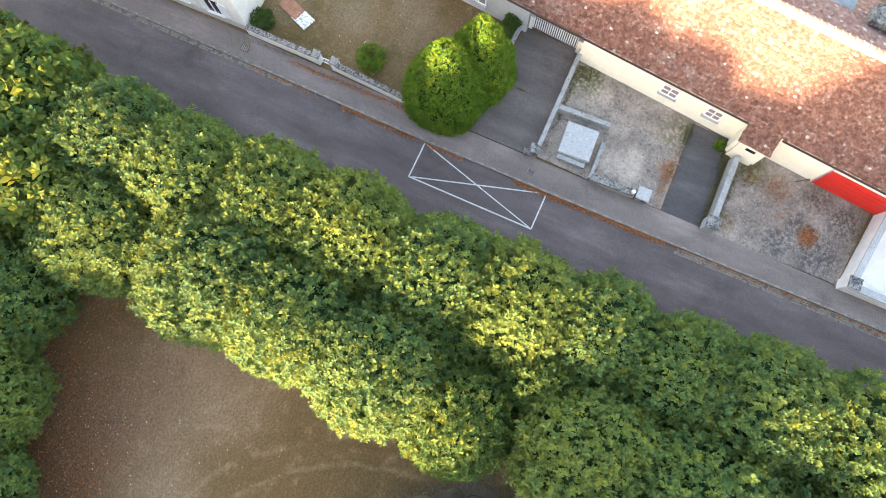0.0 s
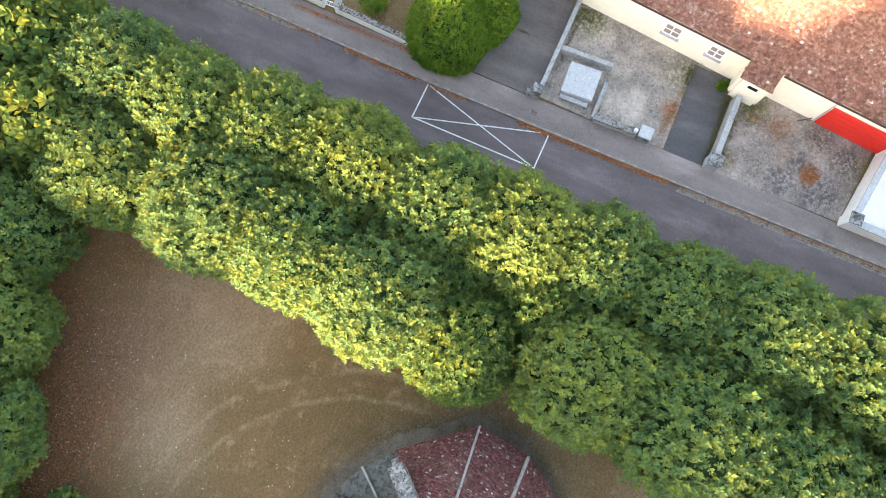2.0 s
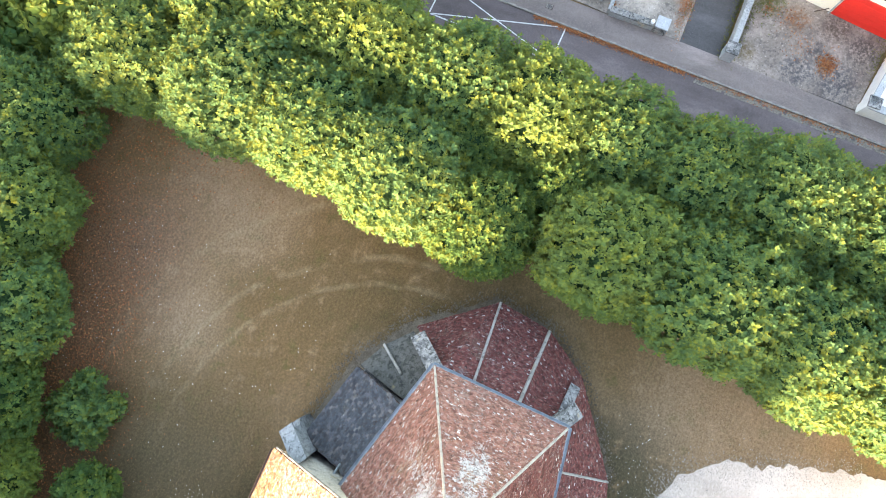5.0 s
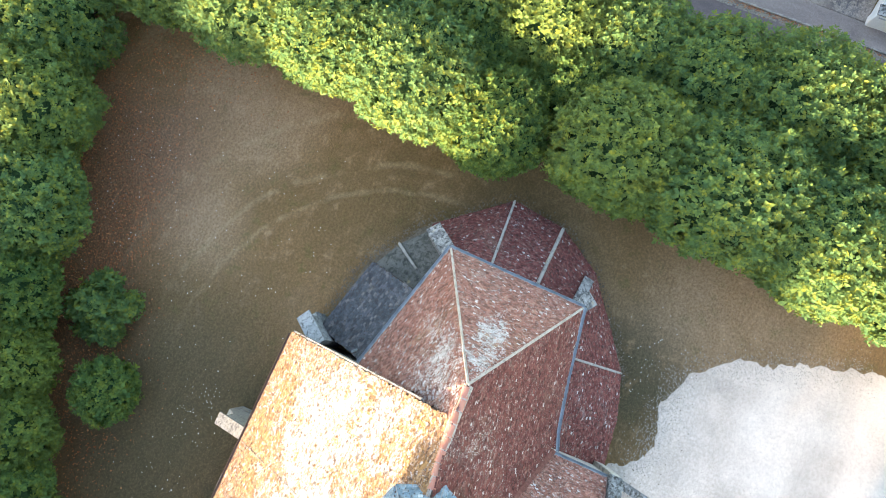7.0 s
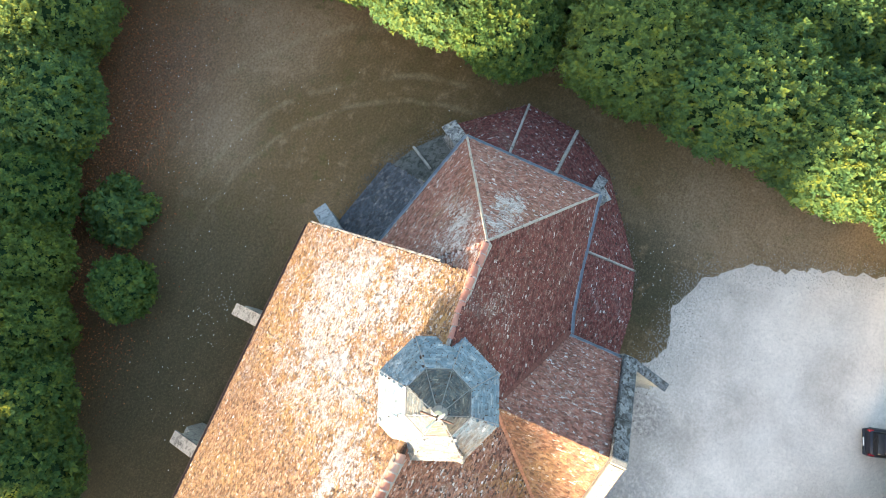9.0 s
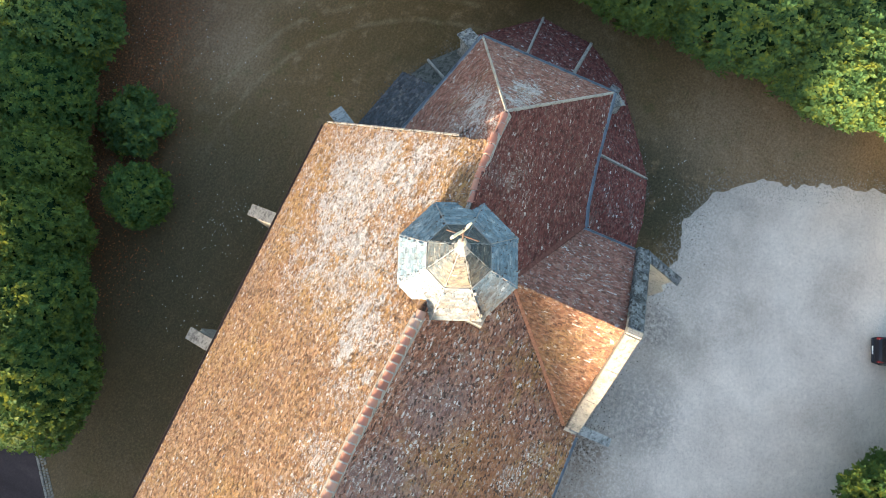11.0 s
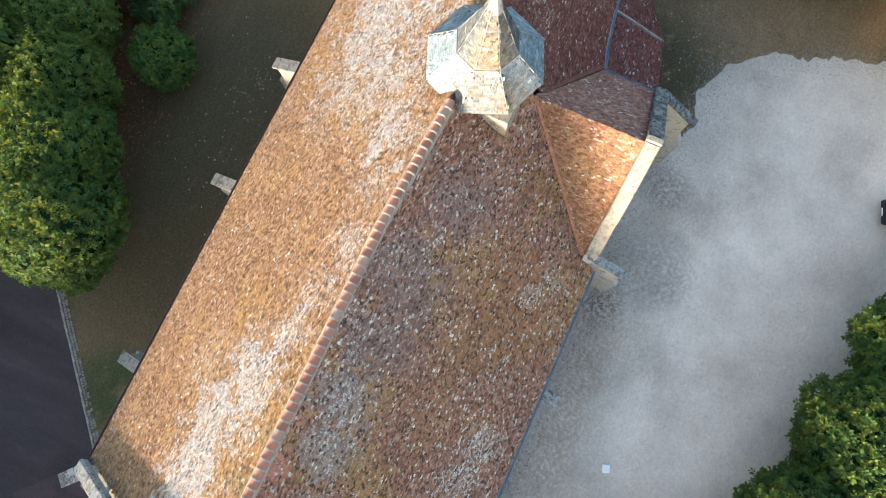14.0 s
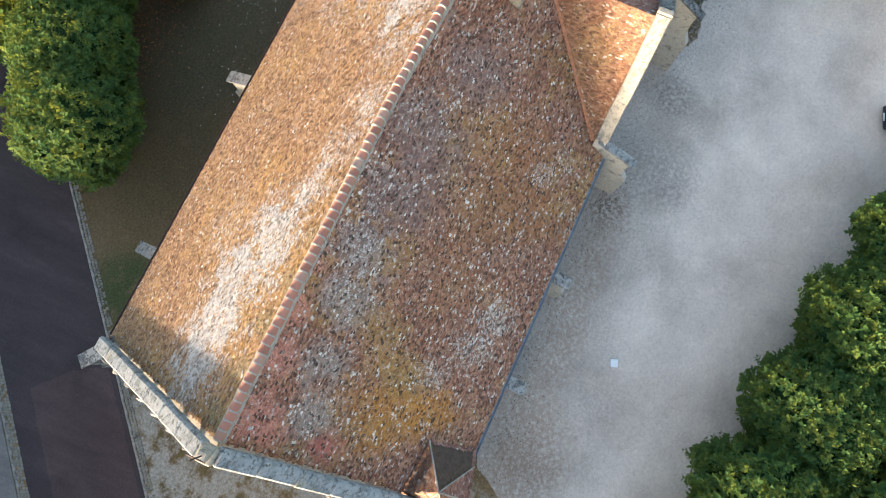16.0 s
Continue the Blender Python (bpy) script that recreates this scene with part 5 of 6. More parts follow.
for x, l, t in ((-0.6, 2.5, 5.3), (-8.4, 2.5, 5.1), (-19.5, 2.4, 4.9), (-14.0, 0.6, 4.0), (-3.7, 1.2, 4.2), (-17.1, 1.1, 4.1)):
    buttress(x, NE_ - 0.5, 90, l + (0.35 if l > 1.5 else 0), 0.58, t, t - (1.1 if l > 1.5 else 0.3), mat=M["coping"], cap=M["cap_stone"])
for x, l in ((-11.7, 1.0), (-17.7, 1.0)):
    buttress(x + 0.1, SE_ + 0.5, -90, l + 0.75, 0.55, 5.3, 5.0)
buttress(-4.15, -7.95, -90, 2.5, 0.36, 6.4, 5.3, cap=M["coping_west"])
buttress(5.45, -8.1, -100, 2.55, 0.34, 6.9, 6.0, cap=M["coping_dark"])
buttress(XW - 0.1, NE_ - 0.5, 137, 2.7, 0.62, 5.7, 4.8, "weathered diagonal buttress", M["coping_dark"])
buttress(5.6, 9.25, 58, 2.2, 0.74, 5.9, 4.9, "pale lichened corner buttress with a long sloping cap", M["coping_west"], M["coping_west"])
buttress(12.9, 4.2, 52, 2.7, 0.8, 5.8, 4.6, "weathered apse buttress crusted with lichen", M["rubble"])
buttress(12.8, -2.9, -38, 1.9, 0.8, 5.8, 4.6, "weathered apse buttress crusted with lichen", M["rubble"])
buttress(13.2, -3.2, -10, 2.4, 0.5, 4.7, 3.4, "low lichened buttress", M["rubble"])

# stair turret at the south-west corner, its roof running back into the nave's slope
TA, TV, TP = (-23.35, -7.5, 8.3), (-21.6, -6.2, zs(-6.2) + 0.05), (-24.2, -6.0, zs(-6.0) + 0.05)
TC = [(-21.3, -8.5, 5.65), (-22.05, -8.75, 5.85), (-23.6, -9.2, 5.85), (-25.0, -8.6, 5.85), (-25.25, -7.0, 5.85), TP]
bm = bmesh.new()
prism(bm, [(x * 0.93 - 1.63, y * 0.93 - 0.53, 5.8) for x, y, _ in TC[:5]] + [(-23.6, -6.4, 5.8)], (0, 0, -5.8))
tur = part("turret", bm, M["stone"], church, "stone stair turret")
faces = [[TC[0], TC[1], TA, TV]] + [[TC[k], TC[k + 1], TA] for k in range(1, 4)] + [[TC[4], TP, TA], [TP, TV, TA]]
for k, q in enumerate(faces):
    # faces towards the sun take the sunlit gold, the two shaded ones brown
    mt = M["tile_choir"] if k in (0, 1) else M["tile_sunlit"]
    d = deck("turret_roof", q, mt, tur, "brown clay tiles" if k in (0, 1) else "clay tiles tinted sunlit gold")
    tiling("tile_layer", q, mt, d, w=0.15, e=0.09, seed=70 + k)
for p in (TC[1], TC[2], TC[3], TC[4], TV):
    part("hip", sweep(bmesh.new(), [p, (TA[0], TA[1], TA[2] + 0.04)], [(-0.04, -0.03), (0.04, -0.03), (0.025, 0.06), (-0.025, 0.06)]), M["mortar"], tur)

# west gable cross and rod
fin = part("finial", box(bmesh.new(), XW - 0.6, XW - 0.2, RY - 0.2, RY + 0.2, RZ + 0.7, RZ + 1.1, None, 0.06), M["coping"], church, "stone finial with iron rod")
part("rod", tube(bmesh.new(), [(XW - 0.4, RY, RZ + 1.0), (XW - 0.4, RY, RZ + 2.0)], 0.03), M["iron"], fin)
part("cross_arm", tube(bmesh.new(), [(XW - 0.4, RY - 0.4, RZ + 1.6), (XW - 0.4, RY + 0.4, RZ + 1.6)], 0.03), M["iron"], fin)
for y, z in ((6.6, 8.9), (-3.2, 9.6)):
    part("gargoyle_stub", box(bmesh.new(), XW - 1.3, XW - 0.6, y - 0.15, y + 0.15, z - 0.9, z - 0.6, None, 0.05), M["coping"], church)

# ---- spire ----
bm = box(bmesh.new(), -1.85, 2.2, -1.75, 2.15, 8.5, 12.6, None, 0.03)
spire = part("belfry", bm, M["coping"], church, "square pale stone belfry below the spire")
part("belfry_collar", cone(bmesh.new(), 0.25, 0.28, 12.5, 13.2, 2.25, 2.4, 8, 0), M["stone"], spire)
R1, Z1, R2, Z2, ZT = 2.68, 13.15, 1.34, 14.65, 17.85


def oc(r, z, k):
    """Corner k of the spire's octagon at z; the old frame leans a little towards the south-west."""
    f = (z - Z1) / (ZT - Z1)
    return (0.25 - 0.14 * f + r * math.cos(k * math.pi / 4), 0.28 - 0.23 * f + r * math.sin(k * math.pi / 4), z)


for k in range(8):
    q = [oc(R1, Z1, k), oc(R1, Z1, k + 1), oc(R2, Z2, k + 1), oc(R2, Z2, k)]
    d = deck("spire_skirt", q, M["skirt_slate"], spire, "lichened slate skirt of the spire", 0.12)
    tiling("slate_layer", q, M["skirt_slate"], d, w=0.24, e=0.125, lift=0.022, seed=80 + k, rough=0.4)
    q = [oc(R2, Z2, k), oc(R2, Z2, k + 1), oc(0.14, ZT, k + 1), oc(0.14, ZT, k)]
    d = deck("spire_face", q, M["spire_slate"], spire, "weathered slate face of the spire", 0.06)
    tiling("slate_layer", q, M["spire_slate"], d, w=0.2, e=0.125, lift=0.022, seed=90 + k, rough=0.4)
    for a, b in ((oc(R1 + 0.02, Z1, k), oc(R2, Z2 + 0.03, k)), (oc(R2, Z2, k), oc(0.15, ZT, k)), (oc(R2 + 0.03, Z2 + 0.02, k), oc(R2 + 0.03, Z2 + 0.02, k + 1))):
        part("lead_roll", sweep(bmesh.new(), [a, b], [(-0.022, -0.02), (0.022, -0.02), (0.014, 0.02), (-0.014, 0.02)]), M["zinc"] if a[2] == Z2 and b[2] == ZT else M["lead"], spire)
cap = part("spire_cap", cone(bmesh.new(), 0.11, 0.05, 17.3, 18.4, 0.34, 0.09, 8), M["lead"], church, "pale lead cap")
part("pole", tube(bmesh.new(), [(0.11, 0.05, 18.3), (0.16, 0.04, 20.3)], 0.035), M["iron"], cap)
part("ball", cone(bmesh.new(), 0.11, 0.05, 18.38, 18.6, 0.16, 0.08, 10), M["gilt"], cap)
part("cross_arm", tube(bmesh.new(), [(0.17, -0.5, 19.4), (0.1, 0.6, 19.4)], 0.03), M["iron"], cap)
bm = bmesh.new()
vane = [(-0.12, 0.0), (-0.3, 0.14), (-0.5, 0.12), (-0.62, 0.34), (-0.5, 0.46), (-0.3, 0.4), (-0.1, 0.26), (0.12, 0.3), (0.2, 0.46), (0.3, 0.5), (0.4, 0.4), (0.3, 0.34), (0.26, 0.14), (0.1, 0.0)]
m = Matrix.Translation((0.15, 0.04, 20.0)) @ Matrix.Rotation(radians(-30), 4, "Z") @ Matrix.Diagonal((0.8, 0.8, 0.8, 1))
prism(bm, [m @ Vector((u, -0.04, v)) for u, v in vane], m.to_3x3() @ Vector((0, 0.08, 0)))
part("weathervane", bm, M["gilt"], cap, "pale gilt weathervane")

# rubble margin at the chevet
mar = [((p[0] - c.x) * 1.065 + c.x, (p[1] - c.y) * 1.065 + c.y) for p in [(6.0, 10.4), (11.3, 9.2), (14.95, 6.75)] + OUT[1:6]] + [(11, -7.2), (13, -5.6), (16, -3.5), (17.5, -1), (17.9, 2.3), (14.5, 6), (11, 8.4), (6, 9.5)]
flat("rubble_margin", mar, 0.012, M["margin"], label="grey rubble margin at the foot of the apse", kind="structure", ragged=0.3, thick=0.1)
rg = np.random.default_rng(77)
mp = []
for a, b in zip(mar[:9], mar[1:9]):
    k = rg.random(420)
    mp.append(np.stack([a[0] + (b[0] - a[0]) * k + rg.normal(0, 0.35, 420), a[1] + (b[1] - a[1]) * k + rg.normal(0, 0.35, 420), np.full(420, 0.015)], 1))
pebbles("rubble_stones", np.concatenate(mp), 0.06, M["margin"], "loose grey rubble round the apse", 78)
stone = thing("stone_slab", "small white square slab lying on the gravel", "slab")
boxed("slab", -0.24, 0.24, -0.22, 0.22, 0.0, 0.08, M["white_paint"], stone)
stone.matrix_basis = pose(-13.95, -14.5, 0.012, 0, 0, 20)


# ---- street side: walls, yards, houses ----
flat("yard", [(41.05, -2.4), (41.1, 3.0), (41.3, 7.2), (50.2, 7.1), (48.0, -4.4), (47.9, -2.4)], 0.08, M["yard_gravel"], label="gravel front yard with weeds", kind="structure")
flat("yard", [(40.95, -5.5), (41.05, -2.4), (48.2, -2.35), (48.0, -5.5)], 0.085, M["tarmac"], label="dark patched tarmac parking strip", kind="structure", ragged=0.06)
flat("yard", [(40.8, -15.4), (40.9, -6.1), (48.3, -6.1), (47.5, -16.2)], 0.08, M["yard_dirt"], label="bare earth and gravel yard with stains", kind="structure")
flat("driveway", [(41.1, 7.5), (41.2, 12.4), (50.6, 12.0), (50.3, 7.4)], 0.09, M["drive"], label="smooth asphalt driveway", kind="structure")


def garden_wall(pts, z, w, material, label, cap=None, capw=0.0):
    t = thing("garden_wall", label, "wall")
    part("body", sweep(bmesh.new(), [(x, y, 0) for x, y in pts], [(-w / 2, 0), (w / 2, 0), (w / 2, z), (-w / 2, z)]), material, t)
    if cap:
        part("coping", sweep(bmesh.new(), [(x, y, z) for x, y in pts], [(-w / 2 - capw, 0), (w / 2 + capw, 0), (w / 2 + capw - 0.02, 0.07), (-w / 2 - capw + 0.02, 0.07)]), cap, t)
    return t


def crust(x0, y0, x1, y1, w, z, n, seed):
    """Pebbles set along a wall's top."""
    r = np.random.default_rng(seed)
    t, s = r.random(n), r.uniform(-w, w, n)
    L = math.hypot(x1 - x0, y1 - y0)
    return np.stack([x0 + (x1 - x0) * t - (y1 - y0) / L * s, y0 + (y1 - y0) * t + (x1 - x0) / L * s, np.full(n, z)], 1)


def pier(x, y, z, w, material, label, cap=None, turn=0):
    t = thing("gate_pier", label, "pier", "gate piers")
    boxed("shaft", -w, w, -w, w, 0, z, material, t, bevel=0.03)
    boxed("cap", -w - 0.06, w + 0.06, -w - 0.06, w + 0.06, z, z + 0.12, cap or M["rubble"], t, bevel=0.03)
    t.matrix_basis = pose(x, y, 0, 0, 0, turn)
    return t


w1 = garden_wall([(41.85, 31.0), (41.75, 25.4)], 0.85, 0.34, M["white_wall"], "low rendered garden wall with flint-studded coping", M["rubble"], 0.05)
w2 = garden_wall([(41.7, 23.4), (41.35, 17.5)], 0.8, 0.34, M["white_wall"], "low rendered garden wall with flint-studded coping", M["rubble"], 0.05)
for w, a in ((w1, (41.85, 31.0, 41.75, 25.4)), (w2, (41.7, 23.4, 41.35, 17.5))):
    pebbles("flints", crust(*a, 0.17, 0.91, 260, 5), 0.06, M["mortar"], "flints", 9, w)
    pebbles("flints", crust(*a, 0.17, 0.91, 200, 6), 0.05, M["iron"], "dark flints", 10, w)
for y in (25.1, 23.6):
    p = pier(41.8, y, 1.05, 0.27, M["white_wall"], "white rendered gate pier with flint top")
    pebbles("flints", crust(-0.25, 0, 0.25, 0, 0.27, 1.17, 60, 7), 0.06, M["mortar"], "flints", 9, p)
gate = thing("garden_gate", "low white metal garden gate", "gate")
for z in (0.25, 0.85):
    part("rail", tube(bmesh.new(), [(41.8, 24.8, z), (41.8, 23.9, z)], 0.035), M["white_paint"], gate)
for k in range(6):
    part("bar", tube(bmesh.new(), [(41.8, 24.75 - k * 0.16, 0.15), (41.8, 24.75 - k * 0.16, 0.95)], 0.02), M["white_paint"], gate)
garden_wall([(41.3, 7.35), (45.2, 7.3), (49.9, 7.25)], 0.95, 0.28, M["cement"], "grey cement wall beside the driveway", M["cement"], 0.03)
pier(41.35, 7.55, 1.1, 0.3, M["rubble"], "lichen-covered stone gate pier")
pier(41.2, 8.0, 0.55, 0.2, M["rubble"], "small lichen-covered stone post")
garden_wall([(45.2, 7.1), (45.3, 3.2)], 0.75, 0.3, M["cement"], "low cement wall round the bin shelter", M["cement"], 0.03)
garden_wall([(41.15, 3.1), (44.0, 3.15)], 0.5, 0.26, M["cement"], "low cement kerb wall", M["cement"], 0.02)
w3 = garden_wall([(41.2, 3.05), (41.25, -0.2)], 0.6, 0.5, M["cement"], "low front wall with pebbled planter top", M["rubble"], 0.02)
pebbles("flints", crust(41.2, 3.0, 41.25, -0.2, 0.22, 0.68, 200, 15), 0.05, M["mortar"], "pebbles", 19, w3)
pier(41.35, -0.75, 0.85, 0.42, M["rubble"], "broad stone gate pier with slab top", M["slab"])
bollard = thing("stone_finial", "small round white stone finial on the front wall", "finial")
bm = bmesh.new()
bmesh.ops.create_uvsphere(bm, u_segments=12, v_segments=8, radius=0.16, matrix=Matrix.Translation((41.25, -0.05, 0.85)))
part("ball", bm, M["white_paint"], bollard, smooth=True)
part("foot", cone(bmesh.new(), 41.25, -0.05, 0.66, 0.74, 0.13, 0.1, 10), M["white_paint"], bollard)
garden_wall([(46.5, -5.85), (41.6, -5.8)], 1.05, 0.38, M["cement"], "grey cement wall between two yards", M["cement"], 0.03)
pier(41.2, -5.8, 1.2, 0.42, M["slab"], "white cement gate pier with rough stone cap")

# shelter with a pale slab lid
lid = thing("bin_shelter", "pale weathered concrete slab on a low grey housing", "shelter")
boxed("housing", 41.85, 44.2, 3.85, 5.95, 0, 0.95, M["cement"], lid)
boxed("ledge", 41.55, 41.95, 3.8, 5.9, 0.55, 0.72, M["slab"], lid, bevel=0.04)
bm = box(bmesh.new(), 41.85, 44.3, 3.7, 6.05, 0.95, 1.2, pose(43.1, 4.9, 0, 0, 0, 2.5) @ Matrix.Translation((-43.1, -4.9, 0)), 0.06)
part("lid", bm, M["slab"], lid, "pale weathered slab")

# white boundary wall, south
wb = garden_wall([(40.75, -15.6), (46.8, -16.6)], 1.5, 0.35, M["white_wall"], "white rendered boundary wall", M["slab"], 0.06)
garden_wall([(40.75, -15.6), (40.6, -24)], 1.2, 0.4, M["white_wall"], "white rendered street wall", M["slab"], 0.08)
pier(40.9, -15.75, 1.45, 0.38, M["white_wall"], "white gate pier with rough stone cap")
flat("terrace", [(41, -16.2), (40.9, -24), (47, -25), (47, -17)], 0.3, M["white_wall"], label="pale concrete terrace", kind="structure")

# long house
HO = Vector((47.95, -4.3, 0))
HT = Matrix.Translation(HO) @ Matrix.Rotation(radians(-6.7), 4, "Z")


def H(u, v, z):
    """u back from the street front, v northwards."""
    return tuple(HT @ Vector((u, v, z)))


house = thing("long_house", "long low cream house with mossy orange tile roof", "house")
EH, RH, DEP = 3.55, 6.7, 6.3


def hwall(name, u0, u1, v0, v1, z0, z1, mat, label=""):
    return part(name, box(bmesh.new(), u0, u1, v0, v1, z0, z1, HT), mat, house, label)


hwall("wall", 0.25, 0.55, -1.1, 11.7, 0, EH - 0.1, M["cream"], "cream rendered front wall")
hwall("wall", 0.25, 0.55, 16.1, 27, 0, EH - 0.1, M["grey_wall"], "grey rendered front wall")
hwall("wall", 4.0, 4.3, 11.7, 16.1, 0, EH - 0.1, M["grey_wall"])
hwall("wall", 0.55, 4.0, 11.4, 11.7, 0, EH - 0.1, M["cream"])
hwall("wall", 0.55, 4.0, 16.1, 16.4, 0, EH - 0.1, M["grey_wall"])
hwall("wall", 0.25, 0.55, -24, -2.9, 0, EH - 0.1, M["cream"], "cream rendered front wall")
hwall("wall", 12.0, 12.3, -24, 27, 0, EH - 0.1, M["cream"])
bm = bmesh.new()
prism(bm, [H(0.25, 26.7, 0), H(0.25, 26.7, EH), H(DEP, 26.7, RH - 0.2), H(12.3, 26.7, EH), H(12.3, 26.7, 0)], HT.to_3x3() @ Vector((0, 0.3, 0)))
part("gable_wall", bm, M["grey_wall"], house)
# recess at the porch
hwall("wall", -1.0, -0.75, -2.9, -1.1, 0, 2.6, M["cream"])
hwall("wall", -0.75, 0.55, -1.1, -0.85, 0, 2.75, M["cream"])
hwall("wall", -0.75, 0.55, -3.15, -2.9, 0, 2.75, M["cream"])
fr = [H(0, -24, EH), H(0, 27.3, EH), H(DEP, 27.3, RH), H(DEP, -24, RH)]
d = deck("roof_front", fr, M["tile_house"], house, "orange clay tiles with pale and dark spots")
tiling("tile_layer", fr, M["tile_house"], d, w=0.23, e=0.15, lift=0.045, seed=101, rough=1.5)
pr = [H(-1.25, -3.1, EH - 0.62), H(-1.25, -0.8, EH - 0.62), H(0.1, -0.8, EH + 0.03), H(0.1, -3.1, EH + 0.03)]
d = deck("porch_roof", pr, M["tile_house"], house, "orange clay tiles over the porch")
tiling("tile_layer", pr, M["tile_house"], d, w=0.23, e=0.15, lift=0.045, seed=102, rough=1.5)
bk = [H(12.6, 27.3, EH), H(12.6, -24, EH), H(DEP, -24, RH), H(DEP, 27.3, RH)]
d = deck("roof_back", bk, M["tile_back"], house, "dull mauve-brown clay tiles")
tiling("tile_layer", bk, M["tile_back"], d, w=0.24, e=0.2, seed=103)
rdg = part("ridge", sweep(bmesh.new(), [H(DEP, -24, RH), H(DEP, 27.3, RH)], [(-0.42, -0.2), (0.42, -0.2), (0.24, 0.07), (-0.24, 0.07)]), M["slab"], house, "pale mortared ridge")
for k in range(105):
    t = new("ridge_tile", rm)
    t.parent = rdg
    t.matrix_basis = HT @ pose(DEP, -23.7 + k * 0.48, RH + 0.08, random.uniform(-2, 2), random.uniform(-4, 4), random.uniform(-3, 3))
part("gutter", sweep(bmesh.new(), [H(-0.12, -24, EH - 0.04), H(-0.12, -3.2, EH - 0.04)], gut), M["iron"], house)
part("gutter", sweep(bmesh.new(), [H(-0.12, -0.8, EH - 0.04), H(-0.12, 27.2, EH - 0.04)], gut), M["iron"], house)


def window(v, z0, z1, half):
    f = part("window", box(bmesh.new(), 0.2, 0.26, v - half, v + half, z0, z1, HT), M["pane"], house, "dark window with white glazing bars")
    for a, b, c, e in ((v - half - 0.05, v - half + 0.05, z0, z1), (v + half - 0.05, v + half + 0.05, z0, z1), (v - 0.04, v + 0.04, z0, z1), (v - half, v + half, z0 - 0.05, z0 + 0.05), (v - half, v + half, z1 - 0.05, z1 + 0.05), (v - half, v + half, (z0 + z1) / 2 - 0.025, (z0 + z1) / 2 + 0.025)):
        part("glazing_bar", box(bmesh.new(), 0.16, 0.2, a, b, c, e, HT), M["white_paint"], f)
    part("sill", box(bmesh.new(), 0.02, 0.25, v - half - 0.12, v + half + 0.12, z0 - 0.14, z0 - 0.05, HT), M["slab"], f)


window(20.2, 1.0, 2.3, 0.6)
window(4.7, 1.5, 2.6, 0.6)
window(1.3, 1.5, 2.6, 0.55)
part("small_window", box(bmesh.new(), -1.03, -1.0, -2.4, -1.7, 1.9, 2.2, HT), M["glass"], house)
gd = part("garage_door", box(bmesh.new(), 0.17, 0.25, -12.2, -7.35, 0.05, 2.5, HT), M["red"], house, "bright red garage door")
for k in range(1, 5):
    part("panel_line", box(bmesh.new(), 0.15, 0.17, -12.2, -7.35, 0.05 + k * 0.49, 0.075 + k * 0.49, HT), M["red"], gd)
part("rail", tube(bmesh.new(), [H(0.1, -7.0, 0.5), H(-0.6, -6.2, 0.5)], 0.04), M["iron"], house)
part("downpipe", tube(bmesh.new(), [H(0.1, -7.2, EH - 0.1), H(0.1, -7.2, 0.1)], 0.05), M["slab"], house)
ch = part("chimney", box(bmesh.new(), 9.0, 10.4, -5.6, -4.0, 4.2, 5.9, HT, 0.06), M["rubble"], house, "crumbling lichened stone chimney")
pebbles("stones", np.array([HT @ Vector((random.uniform(8.9, 10.5), random.uniform(-5.7, -3.9), random.uniform(5.8, 5.95))) for _ in range(90)]), 0.16, M["rubble"], "loose stones", 12, ch)
part("rooflight", box(bmesh.new(), 9.6, 11.6, -3.0, 1.5, 4.75, 5.0, HT @ pose(0, 0, 0), 0.02), M["zinc"], house, "blue-grey zinc sheet")

# gate at the end of the drive
g = thing("drive_gate", "pale slatted metal drive gate", "gate")
for u in (0, 1):
    part("rail", tube(bmesh.new(), [(50.35, 7.75, 0.25 + u * 1.1), (50.75, 11.3, 0.25 + u * 1.1)], 0.04), M["zinc"], g)
for k in range(22):
    f = k / 21
    part("slat", box(bmesh.new(), -0.02, 0.02, -0.045, 0.045, 0.12, 1.5, Matrix.Translation((50.35 + 0.4 * f, 7.75 + 3.55 * f, 0))), M["white_paint"], g)
pier(50.25, 7.45, 1.7, 0.22, M["cream"], "cream rendered gate pier", M["slab"])
pier(50.8, 11.6, 1.7, 0.25, M["white_wall"], "white rendered gate pier", M["slab"])
garden_wall([(45.9, 12.5), (50.6, 12.1)], 0.7, 0.2, M["white_wall"], "low white wall along the drive", M["slab"], 0.03)

# white house at the street
lh = thing("street_house", "white rendered street house with blue-white windows", "house")
boxed("wall", 42.0, 49, 31.2, 46, 0, 5.2, M["white_wall"], lh, bevel=0)
boxed("plinth", 41.9, 42.0, 31.15, 46, 0, 0.6, M["grey_wall"], lh, bevel=0.01)
for y in (33.5, 36.5, 40.0):
    wi = boxed("window", 41.94, 42.0, y - 0.6, y + 0.6, 1.0, 2.5, M["glass"], lh)
    for a in (y - 0.6, y, y + 0.6):
        boxed("glazing_bar", 41.9, 41.94, a - 0.05, a + 0.05, 1.0, 2.5, M["white_paint"], wi, bevel=0)
    boxed("sill", 41.78, 42.0, y - 0.75, y + 0.75, 0.86, 1.0, M["white_paint"], wi)
    for s in (-1, 1):
        boxed("shutter", 41.93, 41.98, y + s * 0.95 - 0.3, y + s * 0.95 + 0.3, 0.95, 2.55, M["white_paint"], lh)
rf = [(41.7, 46.3, 5.2), (41.7, 30.9, 5.2), (45.5, 30.9, 7.4), (45.5, 46.3, 7.4)]
d = deck("roof", rf, M["tile_house"], lh)
